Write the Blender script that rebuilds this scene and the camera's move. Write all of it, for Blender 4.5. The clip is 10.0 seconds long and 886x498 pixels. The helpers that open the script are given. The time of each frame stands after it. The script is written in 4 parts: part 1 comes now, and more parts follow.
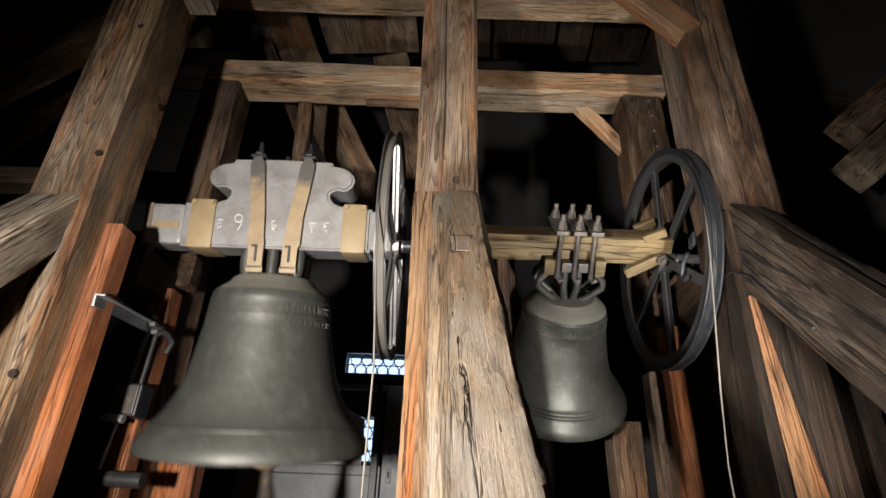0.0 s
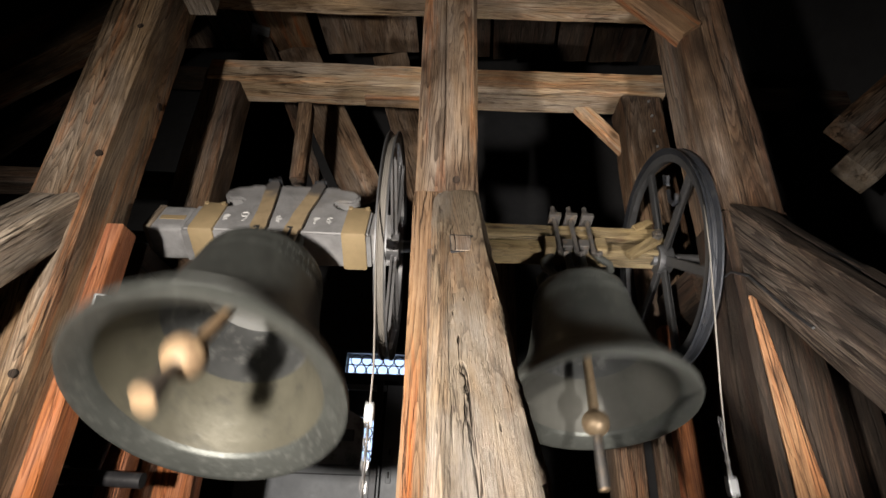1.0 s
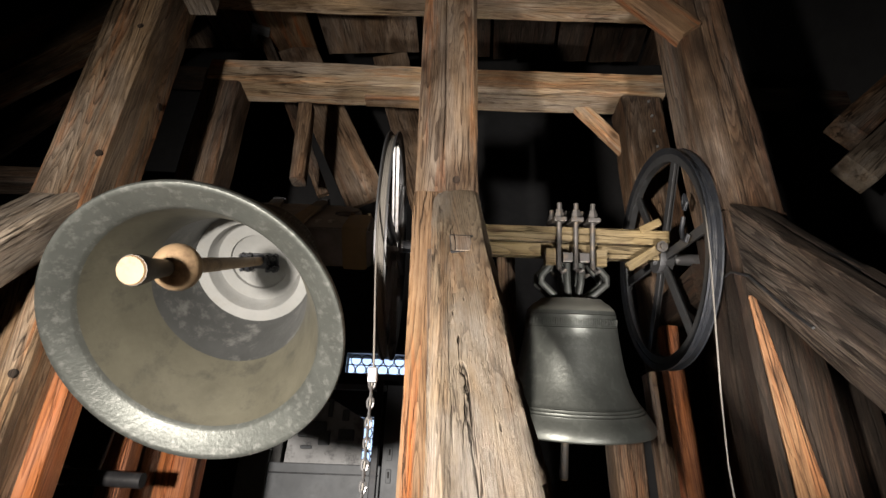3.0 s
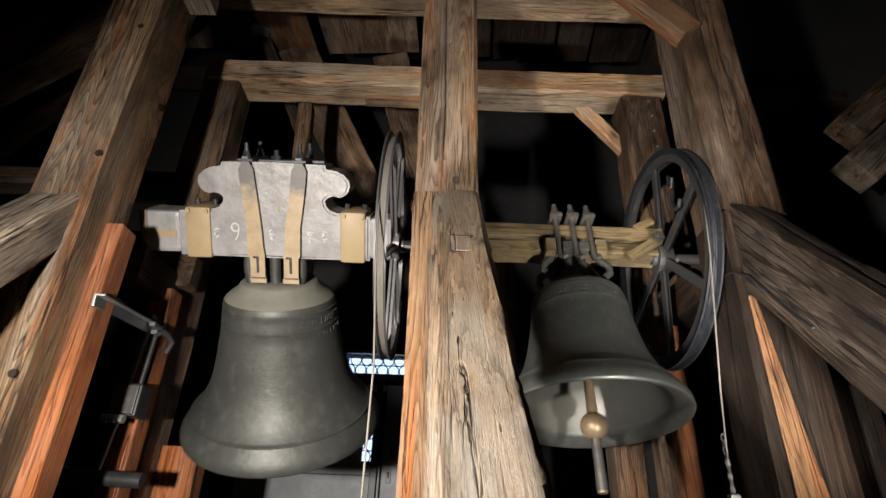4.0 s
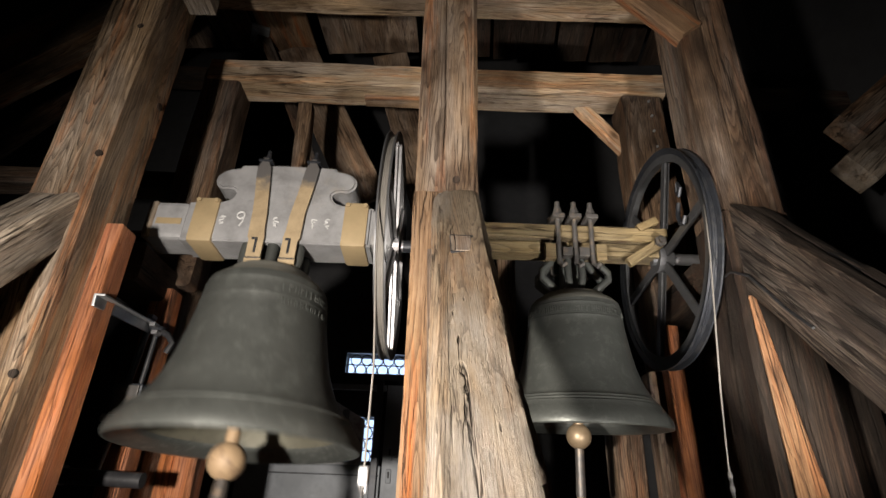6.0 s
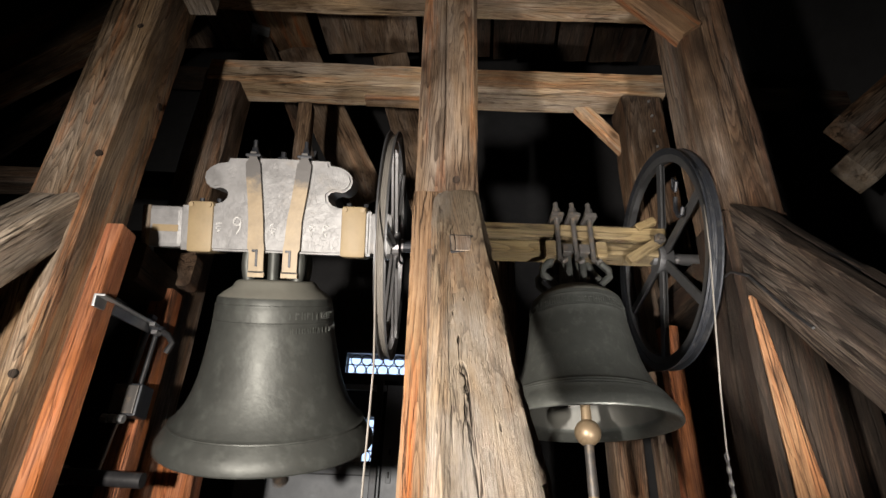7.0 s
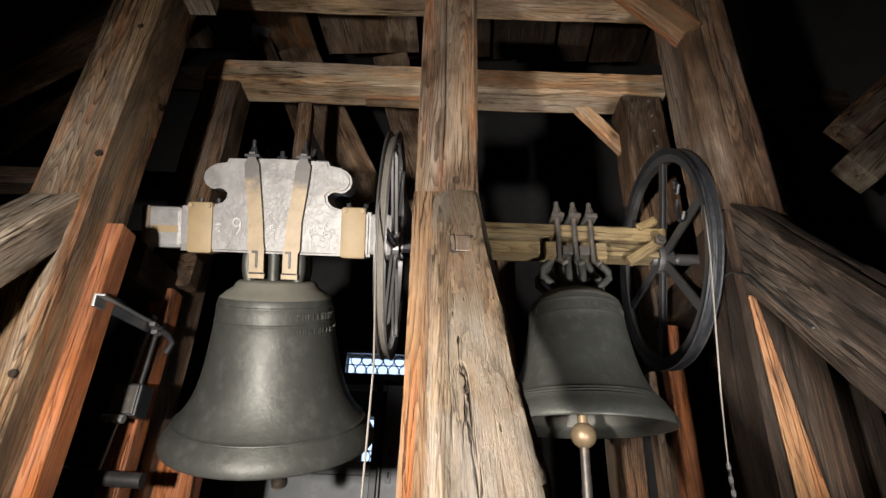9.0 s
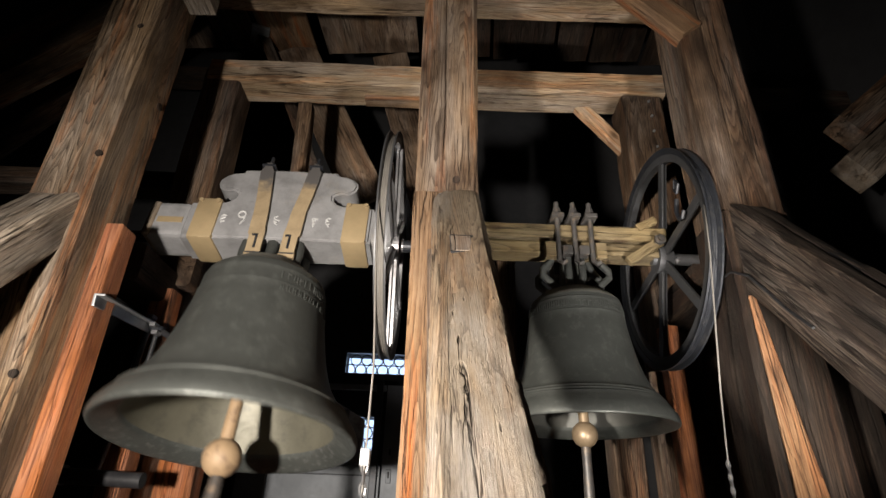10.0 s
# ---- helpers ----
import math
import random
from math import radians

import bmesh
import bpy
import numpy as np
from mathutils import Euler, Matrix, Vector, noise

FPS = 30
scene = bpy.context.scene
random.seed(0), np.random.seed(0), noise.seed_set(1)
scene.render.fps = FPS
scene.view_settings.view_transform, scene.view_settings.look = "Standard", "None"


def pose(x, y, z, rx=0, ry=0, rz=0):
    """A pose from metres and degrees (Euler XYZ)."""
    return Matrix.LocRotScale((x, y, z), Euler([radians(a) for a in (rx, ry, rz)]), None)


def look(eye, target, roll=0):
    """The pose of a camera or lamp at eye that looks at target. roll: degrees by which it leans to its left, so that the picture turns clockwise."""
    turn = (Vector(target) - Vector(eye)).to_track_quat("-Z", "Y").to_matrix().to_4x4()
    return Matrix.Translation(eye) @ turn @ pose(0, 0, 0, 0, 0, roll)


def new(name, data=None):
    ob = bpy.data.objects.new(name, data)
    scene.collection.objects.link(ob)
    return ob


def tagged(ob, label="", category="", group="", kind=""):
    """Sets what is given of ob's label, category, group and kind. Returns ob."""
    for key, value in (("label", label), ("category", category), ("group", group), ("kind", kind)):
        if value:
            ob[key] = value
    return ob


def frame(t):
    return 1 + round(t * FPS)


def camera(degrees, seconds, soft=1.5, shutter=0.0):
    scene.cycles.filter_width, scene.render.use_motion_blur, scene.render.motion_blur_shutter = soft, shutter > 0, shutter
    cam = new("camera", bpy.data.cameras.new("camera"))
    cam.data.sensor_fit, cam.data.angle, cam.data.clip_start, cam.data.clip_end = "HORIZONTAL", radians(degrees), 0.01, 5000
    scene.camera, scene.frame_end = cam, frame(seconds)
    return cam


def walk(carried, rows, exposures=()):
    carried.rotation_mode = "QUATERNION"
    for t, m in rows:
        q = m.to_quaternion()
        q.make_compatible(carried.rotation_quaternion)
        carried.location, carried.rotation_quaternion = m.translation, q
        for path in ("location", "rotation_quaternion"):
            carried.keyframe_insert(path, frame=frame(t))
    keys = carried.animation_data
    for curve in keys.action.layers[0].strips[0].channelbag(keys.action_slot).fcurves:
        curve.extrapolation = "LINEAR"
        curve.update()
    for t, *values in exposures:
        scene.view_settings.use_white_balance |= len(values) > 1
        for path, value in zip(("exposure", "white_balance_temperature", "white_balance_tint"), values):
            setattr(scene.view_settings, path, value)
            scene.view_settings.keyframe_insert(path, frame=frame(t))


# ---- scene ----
cam = camera(78.46, 10.0, soft=1.5, shutter=0.5)
EYE = Vector((0.0, -2.55, 1.5))
TILT = radians(26.385)
VIEW = look(EYE, EYE + Vector((0, math.cos(TILT), math.sin(TILT))), 2.138)
walk(cam, [(0.0, VIEW), (10.0, VIEW)])

# ---- light ----
world = bpy.data.worlds.new("dim_tower_air")
scene.world = world
world.use_nodes = True
world.node_tree.nodes["Background"].inputs[0].default_value = (0.55, 0.65, 0.9, 1)
world.node_tree.nodes["Background"].inputs[1].default_value = 0.08
scene.view_settings.exposure = 0.0


def flood_or_fill(name, eye, target, watts, size, colour, spread):
    data = bpy.data.lights.new(name, "AREA")
    data.energy, data.size, data.color = watts, size, colour
    data.shape = "DISK"
    data.spread = radians(spread)
    ob = new(name, data)
    ob.matrix_world = look(eye, target)
    return ob


flood_or_fill("flood_or_fill", (-1.02, -2.80, 1.42), (-0.10, 0.0, 1.86), 93, 0.16, (1.0, 0.91, 0.81), 105)
# weak fill lamp, added to brighten the small bell and its wheel
flood_or_fill("flood_or_fill", (1.05, -2.05, 1.00), (0.98, 0.0, 2.90), 15, 0.14, (1.0, 0.93, 0.86), 60)

# ---- materials ----


def material(name):
    m = bpy.data.materials.new(name)
    m.use_nodes = True
    t = m.node_tree
    return m, t, t.nodes, t.links, t.nodes["Principled BSDF"]


def ramp(nodes, stops):
    r = nodes.new("ShaderNodeValToRGB")
    els = r.color_ramp.elements
    while len(els) < len(stops):
        els.new(0.5)
    for e, (p, c) in zip(els, stops):
        e.position = p
        e.color = (*c, 1) if len(c) == 3 else c
    return r


def coords(t, scale, rot=(0, 0, 0), shift=None):
    """Object coordinates, scaled, shifted at random for each object."""
    n, l = t.nodes, t.links
    tc, mp, info = n.new("ShaderNodeTexCoord"), n.new("ShaderNodeMapping"), n.new("ShaderNodeObjectInfo")
    mp.inputs["Scale"].default_value = scale
    mp.inputs["Rotation"].default_value = rot
    l.new(tc.outputs["Object"], mp.inputs["Vector"])
    add, mul = n.new("ShaderNodeVectorMath"), n.new("ShaderNodeMath")
    mul.operation, mul.inputs[1].default_value = "MULTIPLY", 37.0
    l.new(info.outputs["Random"], mul.inputs[0])
    l.new(mp.outputs["Vector"], add.inputs[0])
    l.new(mul.outputs[0], add.inputs[1])
    return add.outputs[0]


def tex_noise(t, vec, scale, detail=6, rough=0.6, distort=0.0):
    k = t.nodes.new("ShaderNodeTexNoise")
    k.inputs["Scale"].default_value, k.inputs["Detail"].default_value = scale, detail
    k.inputs["Roughness"].default_value, k.inputs["Distortion"].default_value = rough, distort
    t.links.new(vec, k.inputs["Vector"])
    return k.outputs["Fac"]


def mixed(t, fac, a, b, mode="MIX"):
    k = t.nodes.new("ShaderNodeMix")
    k.data_type, k.blend_type = "RGBA", mode
    for sock, v in ((k.inputs[0], fac), (k.inputs[6], a), (k.inputs[7], b)):
        if isinstance(v, (float, int)):
            sock.default_value = v
        elif isinstance(v, tuple):
            sock.default_value = (*v, 1)
        else:
            t.links.new(v, sock)
    return k.outputs[2]


def maths(t, op, a, b=None):
    k = t.nodes.new("ShaderNodeMath")
    k.operation = op
    for sock, v in zip(k.inputs, (a, b)):
        if isinstance(v, (float, int)):
            sock.default_value = v
        elif v is not None:
            t.links.new(v, sock)
    return k.outputs[0]


def bump(t, height, bsdf, strength=0.5, distance=0.01, under=None):
    k = t.nodes.new("ShaderNodeBump")
    k.inputs["Strength"].default_value, k.inputs["Distance"].default_value = strength, distance
    t.links.new(height, k.inputs["Height"])
    if under:
        t.links.new(under, k.inputs["Normal"])
    t.links.new(k.outputs[0], bsdf.inputs["Normal"])
    return k.outputs[0]


def wood(name, dark, mid, light, warm, warmth=0.35, worn=1.0, rough=0.75, grey=0.35, worms=0.0, axis="z", hewn=0.12, zoned=1.0):
    """Old sawn and hewn timber; the grain runs along one axis of the object."""
    m, t, n, l, b = material(name)

    def at(across, lengthwise):
        return coords(t, (lengthwise, across, across) if axis == "x" else (across, across, lengthwise))

    base = coords(t, (1, 1, 1))
    broad = tex_noise(t, at(5, 0.5), 2.0, 4, 0.6, 0.8)
    streak = tex_noise(t, at(85, 0.85), 3.0, 8, 0.74, 0.22)
    fine = tex_noise(t, at(270, 4.0), 2.0, 5, 0.8, 0.1)
    pits = tex_noise(t, at(60, 6) if hewn < 0.15 else at(26, 8), 3.0, 6, 0.78, 0.3)
    # growth rings, cut open along the face
    field = maths(t, "MULTIPLY", tex_noise(t, at(5.0, 0.22), 1.5, 2, 0.35, 0.12), 40.0)
    ring = maths(t, "POWER", maths(t, "FRACT", field), 2.2)
    g = maths(t, "ADD", maths(t, "MULTIPLY", streak, 0.48 - hewn), maths(t, "MULTIPLY", maths(t, "SUBTRACT", 0.75, ring), 0.10))
    g = maths(t, "ADD", g, maths(t, "MULTIPLY", broad, 0.17))
    g = maths(t, "ADD", g, maths(t, "MULTIPLY", fine, 0.22))
    g = maths(t, "ADD", g, maths(t, "MULTIPLY", pits, hewn))
    col = ramp(n, [(0.385, dark), (0.485, mid), (0.61, light)])
    l.new(g, col.inputs[0])
    zone = ramp(n, [(0.36, (0.50, 0.46, 0.43)), (0.50, (1.0, 1.0, 1.0)), (0.66, (1.30, 1.27, 1.22))])
    l.new(tex_noise(t, at(1.7, 0.8), 1.6, 5, 0.62, 0.3), zone.inputs[0])
    # greyed weathering and warm fresh wood, in long patches
    silver = ramp(n, [(0.42, (0, 0, 0)), (0.64, (1, 1, 1))])
    l.new(tex_noise(t, at(2.6, 0.6), 1.7, 5, 0.65, 0.4), silver.inputs[0])
    hue = n.new("ShaderNodeHueSaturation")
    hue.inputs["Saturation"].default_value, hue.inputs["Value"].default_value = 0.45, 1.08
    l.new(col.outputs[0], hue.inputs["Color"])
    c0 = mixed(t, maths(t, "MULTIPLY", silver.outputs[0], grey * 2), col.outputs[0], hue.outputs[0])
    patch = ramp(n, [(0.50, (0, 0, 0)), (0.66, (1, 1, 1))])
    l.new(tex_noise(t, at(7.0, 0.50), 1.6, 6, 0.66, 0.5), patch.inputs[0])
    warm_col = mixed(t, 0.8, col.outputs[0], warm, "OVERLAY")
    c1 = mixed(t, maths(t, "MULTIPLY", patch.outputs[0], warmth), c0, warm_col)
    # long drying cracks
    crack = ramp(n, [(0.0, (0, 0, 0)), (0.016, (1, 1, 1))])
    vor = n.new("ShaderNodeTexNoise")
    vor.inputs["Scale"].default_value, vor.inputs["Detail"].default_value = 2.2, 4
    l.new(at(7.5, 0.30), vor.inputs["Vector"])
    l.new(maths(t, "ABSOLUTE", maths(t, "SUBTRACT", vor.outputs["Fac"], 0.53)), crack.inputs[0])
    where = ramp(n, [(0.47, (0, 0, 0)), (0.58, (1, 1, 1))])
    l.new(tex_noise(t, at(3, 0.8), 1.3, 3), where.inputs[0])
    split = maths(t, "MULTIPLY", maths(t, "SUBTRACT", 1.0, crack.outputs[0]), where.outputs[0])
    # fine checks along the grain
    check = n.new("ShaderNodeTexNoise")
    check.inputs["Scale"].default_value, check.inputs["Detail"].default_value = 2.0, 5
    l.new(at(24, 0.55), check.inputs["Vector"])
    thin = ramp(n, [(0.0, (1, 1, 1)), (0.012, (0, 0, 0))])
    l.new(maths(t, "ABSOLUTE", maths(t, "SUBTRACT", check.outputs["Fac"], 0.50)), thin.inputs[0])
    some = ramp(n, [(0.50, (0, 0, 0)), (0.62, (1, 1, 1))])
    l.new(tex_noise(t, at(6, 1.1), 1.7, 4), some.inputs[0])
    split = maths(t, "MAXIMUM", split, maths(t, "MULTIPLY", maths(t, "MULTIPLY", thin.outputs[0], some.outputs[0]), 0.75))
    if worms:
        hole = n.new("ShaderNodeTexVoronoi")
        hole.inputs["Scale"].default_value = 1.0
        l.new(at(75, 16), hole.inputs["Vector"])
        hr = ramp(n, [(0.11, (1, 1, 1)), (0.20, (0, 0, 0))])
        l.new(hole.outputs["Distance"], hr.inputs[0])
        hw = ramp(n, [(0.54, (0, 0, 0)), (0.64, (1, 1, 1))])
        l.new(tex_noise(t, at(5, 2.5), 1.5, 3), hw.inputs[0])
        split = maths(t, "MAXIMUM", split, maths(t, "MULTIPLY", maths(t, "MULTIPLY", hr.outputs[0], hw.outputs[0]), worms))
    c2 = mixed(t, maths(t, "MULTIPLY", split, 0.88), c1, (0.012, 0.008, 0.006))
    # stains and knots
    stain = ramp(n, [(0.40, (1, 1, 1)), (0.56, (0, 0, 0))])
    l.new(tex_noise(t, at(2.4, 0.9), 1.5, 7, 0.7, 0.6), stain.inputs[0])
    c3 = mixed(t, maths(t, "MULTIPLY", stain.outputs[0], 0.62 * worn), c2, (dark[0] * 0.8, dark[1] * 0.8, dark[2] * 0.8))
    knot = n.new("ShaderNodeTexVoronoi")
    knot.inputs["Scale"].default_value = 1.0
    l.new(at(5.2, 2.4), knot.inputs["Vector"])
    kr = ramp(n, [(0.05, (1, 1, 1)), (0.13, (0, 0, 0))])
    l.new(knot.outputs["Distance"], kr.inputs[0])
    c4 = mixed(t, maths(t, "MULTIPLY", kr.outputs[0], 0.7), c3, (0.045, 0.022, 0.010))
    c4 = mixed(t, zoned, c4, zone.outputs[0], "MULTIPLY")
    l.new(c4, b.inputs["Base Color"])
    b.inputs["Roughness"].default_value = rough
    b.inputs["Specular IOR Level"].default_value = 0.25
    rel = maths(t, "SUBTRACT", g, maths(t, "MULTIPLY", split, 1.4))
    bump(t, rel, b, 1.0, 0.010)
    return m


OAK = wood("weathered_oak", (0.030, 0.018, 0.011), (0.125, 0.079, 0.048), (0.30, 0.212, 0.142), (0.70, 0.32, 0.10), 0.45, grey=0.45)
OAK_PALE = wood("scrubbed_oak", (0.07, 0.040, 0.022), (0.225, 0.145, 0.083), (0.41, 0.295, 0.185), (0.78, 0.34, 0.09), 0.7, 0.7)
OAK_WORM = wood("worm_eaten_oak", (0.090, 0.066, 0.045), (0.200, 0.155, 0.107), (0.290, 0.232, 0.165), (0.70, 0.38, 0.15), 0.35, 0.15, 0.85, 0.6, 0.9, hewn=0.19, zoned=0.2)
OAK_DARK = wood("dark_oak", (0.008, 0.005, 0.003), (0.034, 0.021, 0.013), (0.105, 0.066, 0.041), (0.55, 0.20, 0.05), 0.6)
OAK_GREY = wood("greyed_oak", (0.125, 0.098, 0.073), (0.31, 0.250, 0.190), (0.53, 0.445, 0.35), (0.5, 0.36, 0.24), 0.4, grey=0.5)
BEAM = wood("pale_beam_oak", (0.17, 0.112, 0.062), (0.42, 0.300, 0.185), (0.64, 0.50, 0.335), (0.78, 0.38, 0.12), 0.6, 0.6)
OAK_LEFT = wood("brown_oak", (0.055, 0.034, 0.019), (0.200, 0.133, 0.077), (0.40, 0.285, 0.175), (0.80, 0.36, 0.09), 0.8)
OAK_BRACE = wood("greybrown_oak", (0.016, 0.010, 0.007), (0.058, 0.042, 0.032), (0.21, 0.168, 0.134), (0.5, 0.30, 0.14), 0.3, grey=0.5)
OAK_WARM = wood("warm_oak", (0.056, 0.029, 0.014), (0.165, 0.097, 0.050), (0.27, 0.174, 0.097), (0.85, 0.36, 0.08), 0.9, 0.6, grey=0.15)
# orange wood colour for the sliver of light on the right post
LIGHT_SLIVER = wood("orange_light_sliver", (0.07, 0.034, 0.016), (0.22, 0.118, 0.057), (0.35, 0.205, 0.108), (0.80, 0.38, 0.12), 0.5, 0.6, grey=0.1)
RED_WOOD = wood("red_stained_pine", (0.095, 0.027, 0.008), (0.260, 0.083, 0.021), (0.38, 0.140, 0.040), (0.75, 0.30, 0.10), 0.4, 0.5, grey=0.15)
YOKE_WOOD = wood("varnished_yoke_oak", (0.075, 0.055, 0.028), (0.170, 0.128, 0.066), (0.265, 0.207, 0.116), (0.5, 0.4, 0.15), 0.3, 0.5, 0.5, 0.1, axis="x")
BOARD = wood("roof_board", (0.09, 0.058, 0.038), (0.27, 0.185, 0.12), (0.45, 0.33, 0.23), (0.45, 0.22, 0.09), 0.5)


def metal(name, colour, rough, metallic, spots, spot_amount, grain=18.0, relief=0.25):
    m, t, n, l, b = material(name)
    v = coords(t, (1, 1, 1))
    a = ramp(n, [(0.35, (0, 0, 0)), (0.70, (1, 1, 1))])
    l.new(tex_noise(t, v, 4.0, 6, 0.65), a.inputs[0])
    s = ramp(n, [(0.52, (0, 0, 0)), (0.66, (1, 1, 1))])
    l.new(tex_noise(t, v, grain, 5, 0.7), s.inputs[0])
    dim = tuple(x * 0.72 for x in colour)
    c = mixed(t, a.outputs[0], dim, colour)
    c = mixed(t, maths(t, "MULTIPLY", s.outputs[0], spot_amount), c, spots)
    l.new(c, b.inputs["Base Color"])
    b.inputs["Metallic"].default_value = metallic
    r = n.new("ShaderNodeMapRange")
    r.inputs["To Min"].default_value, r.inputs["To Max"].default_value = rough - 0.07, rough + 0.12
    l.new(tex_noise(t, v, 9.0, 5, 0.6), r.inputs["Value"])
    l.new(r.outputs[0], b.inputs["Roughness"])
    bump(t, tex_noise(t, v, grain * 2.5, 5, 0.6), b, relief, 0.004)
    return m


BRONZE_DARK = metal("dark_bronze", (0.112, 0.119, 0.110), 0.38, 0.60, (0.165, 0.175, 0.16), 0.4, 24, 0.35)
BRONZE = metal("patinated_bronze", (0.068, 0.072, 0.067), 0.50, 0.45, (0.096, 0.103, 0.095), 0.5, 11, 0.45)
BRONZE_IN = metal("dusty_bell_inside", (0.135, 0.128, 0.097), 0.46, 0.4, (0.070, 0.068, 0.056), 0.85, 7, 0.6)
INSIDE_DARK = metal("sooty_bell_inside", (0.085, 0.088, 0.088), 0.44, 0.4, (0.25, 0.25, 0.24), 0.5, 9, 0.4)
INSIDE_PALE = metal("chalky_bell_crown", (0.24, 0.245, 0.24), 0.6, 0.1, (0.17, 0.165, 0.15), 0.5, 16, 0.5)
DUSTY = metal("dusty_bronze", (0.165, 0.163, 0.14), 0.7, 0.1, (0.14, 0.14, 0.12), 0.5, 12, 0.3)
INSIDE_GREY = metal("grey_bell_inside", (0.12, 0.12, 0.108), 0.40, 0.45, (0.09, 0.09, 0.08), 0.5, 6, 0.2)
LIP = metal("worn_bell_lip", (0.110, 0.118, 0.110), 0.42, 0.6, (0.21, 0.215, 0.205), 0.55, 26, 0.4)
WHEEL_GREY = metal("dark_grey_wheel_paint", (0.085, 0.087, 0.092), 0.45, 0.4, (0.05, 0.045, 0.04), 0.4)
DARK_IRON = metal("bare_dark_iron", (0.10, 0.094, 0.090), 0.45, 0.55, (0.2, 0.15, 0.1), 0.5, 25)
IRON = metal("black_painted_iron", (0.030, 0.033, 0.040), 0.42, 0.4, (0.09, 0.085, 0.08), 0.35)
STEEL = metal("dull_steel", (0.28, 0.28, 0.29), 0.40, 0.8, (0.10, 0.07, 0.05), 0.4)
GALV = metal("galvanised_steel", (0.42, 0.43, 0.44), 0.42, 0.7, (0.3, 0.3, 0.3), 0.4)
CLAPPER_IRON = metal("tan_painted_clapper", (0.30, 0.205, 0.118), 0.6, 0.1, (0.12, 0.075, 0.045), 0.75, 14)
CLAPPER_GREASY = metal("greasy_clapper_tail", (0.060, 0.052, 0.046), 0.45, 0.3, (0.19, 0.13, 0.08), 0.6, 12)
BRASSY = metal("worn_bronze_clapper", (0.27, 0.20, 0.125), 0.42, 0.45, (0.14, 0.09, 0.055), 0.5)
TAN = metal("tan_painted_iron", (0.33, 0.25, 0.14), 0.55, 0.0, (0.30, 0.21, 0.12), 0.35, 22)
GREY_PAINT = metal("grey_painted_steel", (0.17, 0.185, 0.205), 0.5, 0.1, (0.11, 0.12, 0.13), 0.4, 12)
ROPE_GREY = metal("steel_cable", (0.22, 0.205, 0.185), 0.5, 0.3, (0.25, 0.24, 0.22), 0.5, 60)
DARK_RUBBER = metal("black_plastic", (0.018, 0.018, 0.02), 0.4, 0.0, (0.05, 0.05, 0.05), 0.3)
# near-black so that the walls look unlit: the darkness is in the colour
PLASTER = metal("unlit_masonry", (0.028, 0.028, 0.030), 0.95, 0.0, (0.018, 0.018, 0.020), 0.5, 5, 0.9)
LEAD = metal("lead_came", (0.015, 0.015, 0.017), 0.6, 0.2, (0.03, 0.03, 0.03), 0.3)


def strap_paint():
    """Tan paint, worn down to dark iron at the top end."""
    m, t, n, l, b = material("worn_tan_strap")
    v = coords(t, (1, 1, 1))
    tc, sep = n.new("ShaderNodeTexCoord"), n.new("ShaderNodeSeparateXYZ")
    l.new(tc.outputs["Object"], sep.inputs[0])
    edge = maths(t, "ADD", sep.outputs["Z"], maths(t, "MULTIPLY", tex_noise(t, v, 9.0, 6, 0.7), 0.34))
    r = ramp(n, [(0.42, (0, 0, 0)), (0.50, (1, 1, 1))])
    l.new(edge, r.inputs[0])
    a = ramp(n, [(0.35, (0.235, 0.178, 0.108)), (0.65, (0.32, 0.245, 0.15))])
    l.new(tex_noise(t, v, 14.0, 6, 0.7), a.inputs[0])
    c = mixed(t, r.outputs[0], a.outputs[0], (0.085, 0.080, 0.078))
    l.new(c, b.inputs["Base Color"])
    b.inputs["Roughness"].default_value = 0.5
    bump(t, tex_noise(t, v, 40, 4, 0.6), b, 0.3, 0.004)
    return m


STRAP = strap_paint()


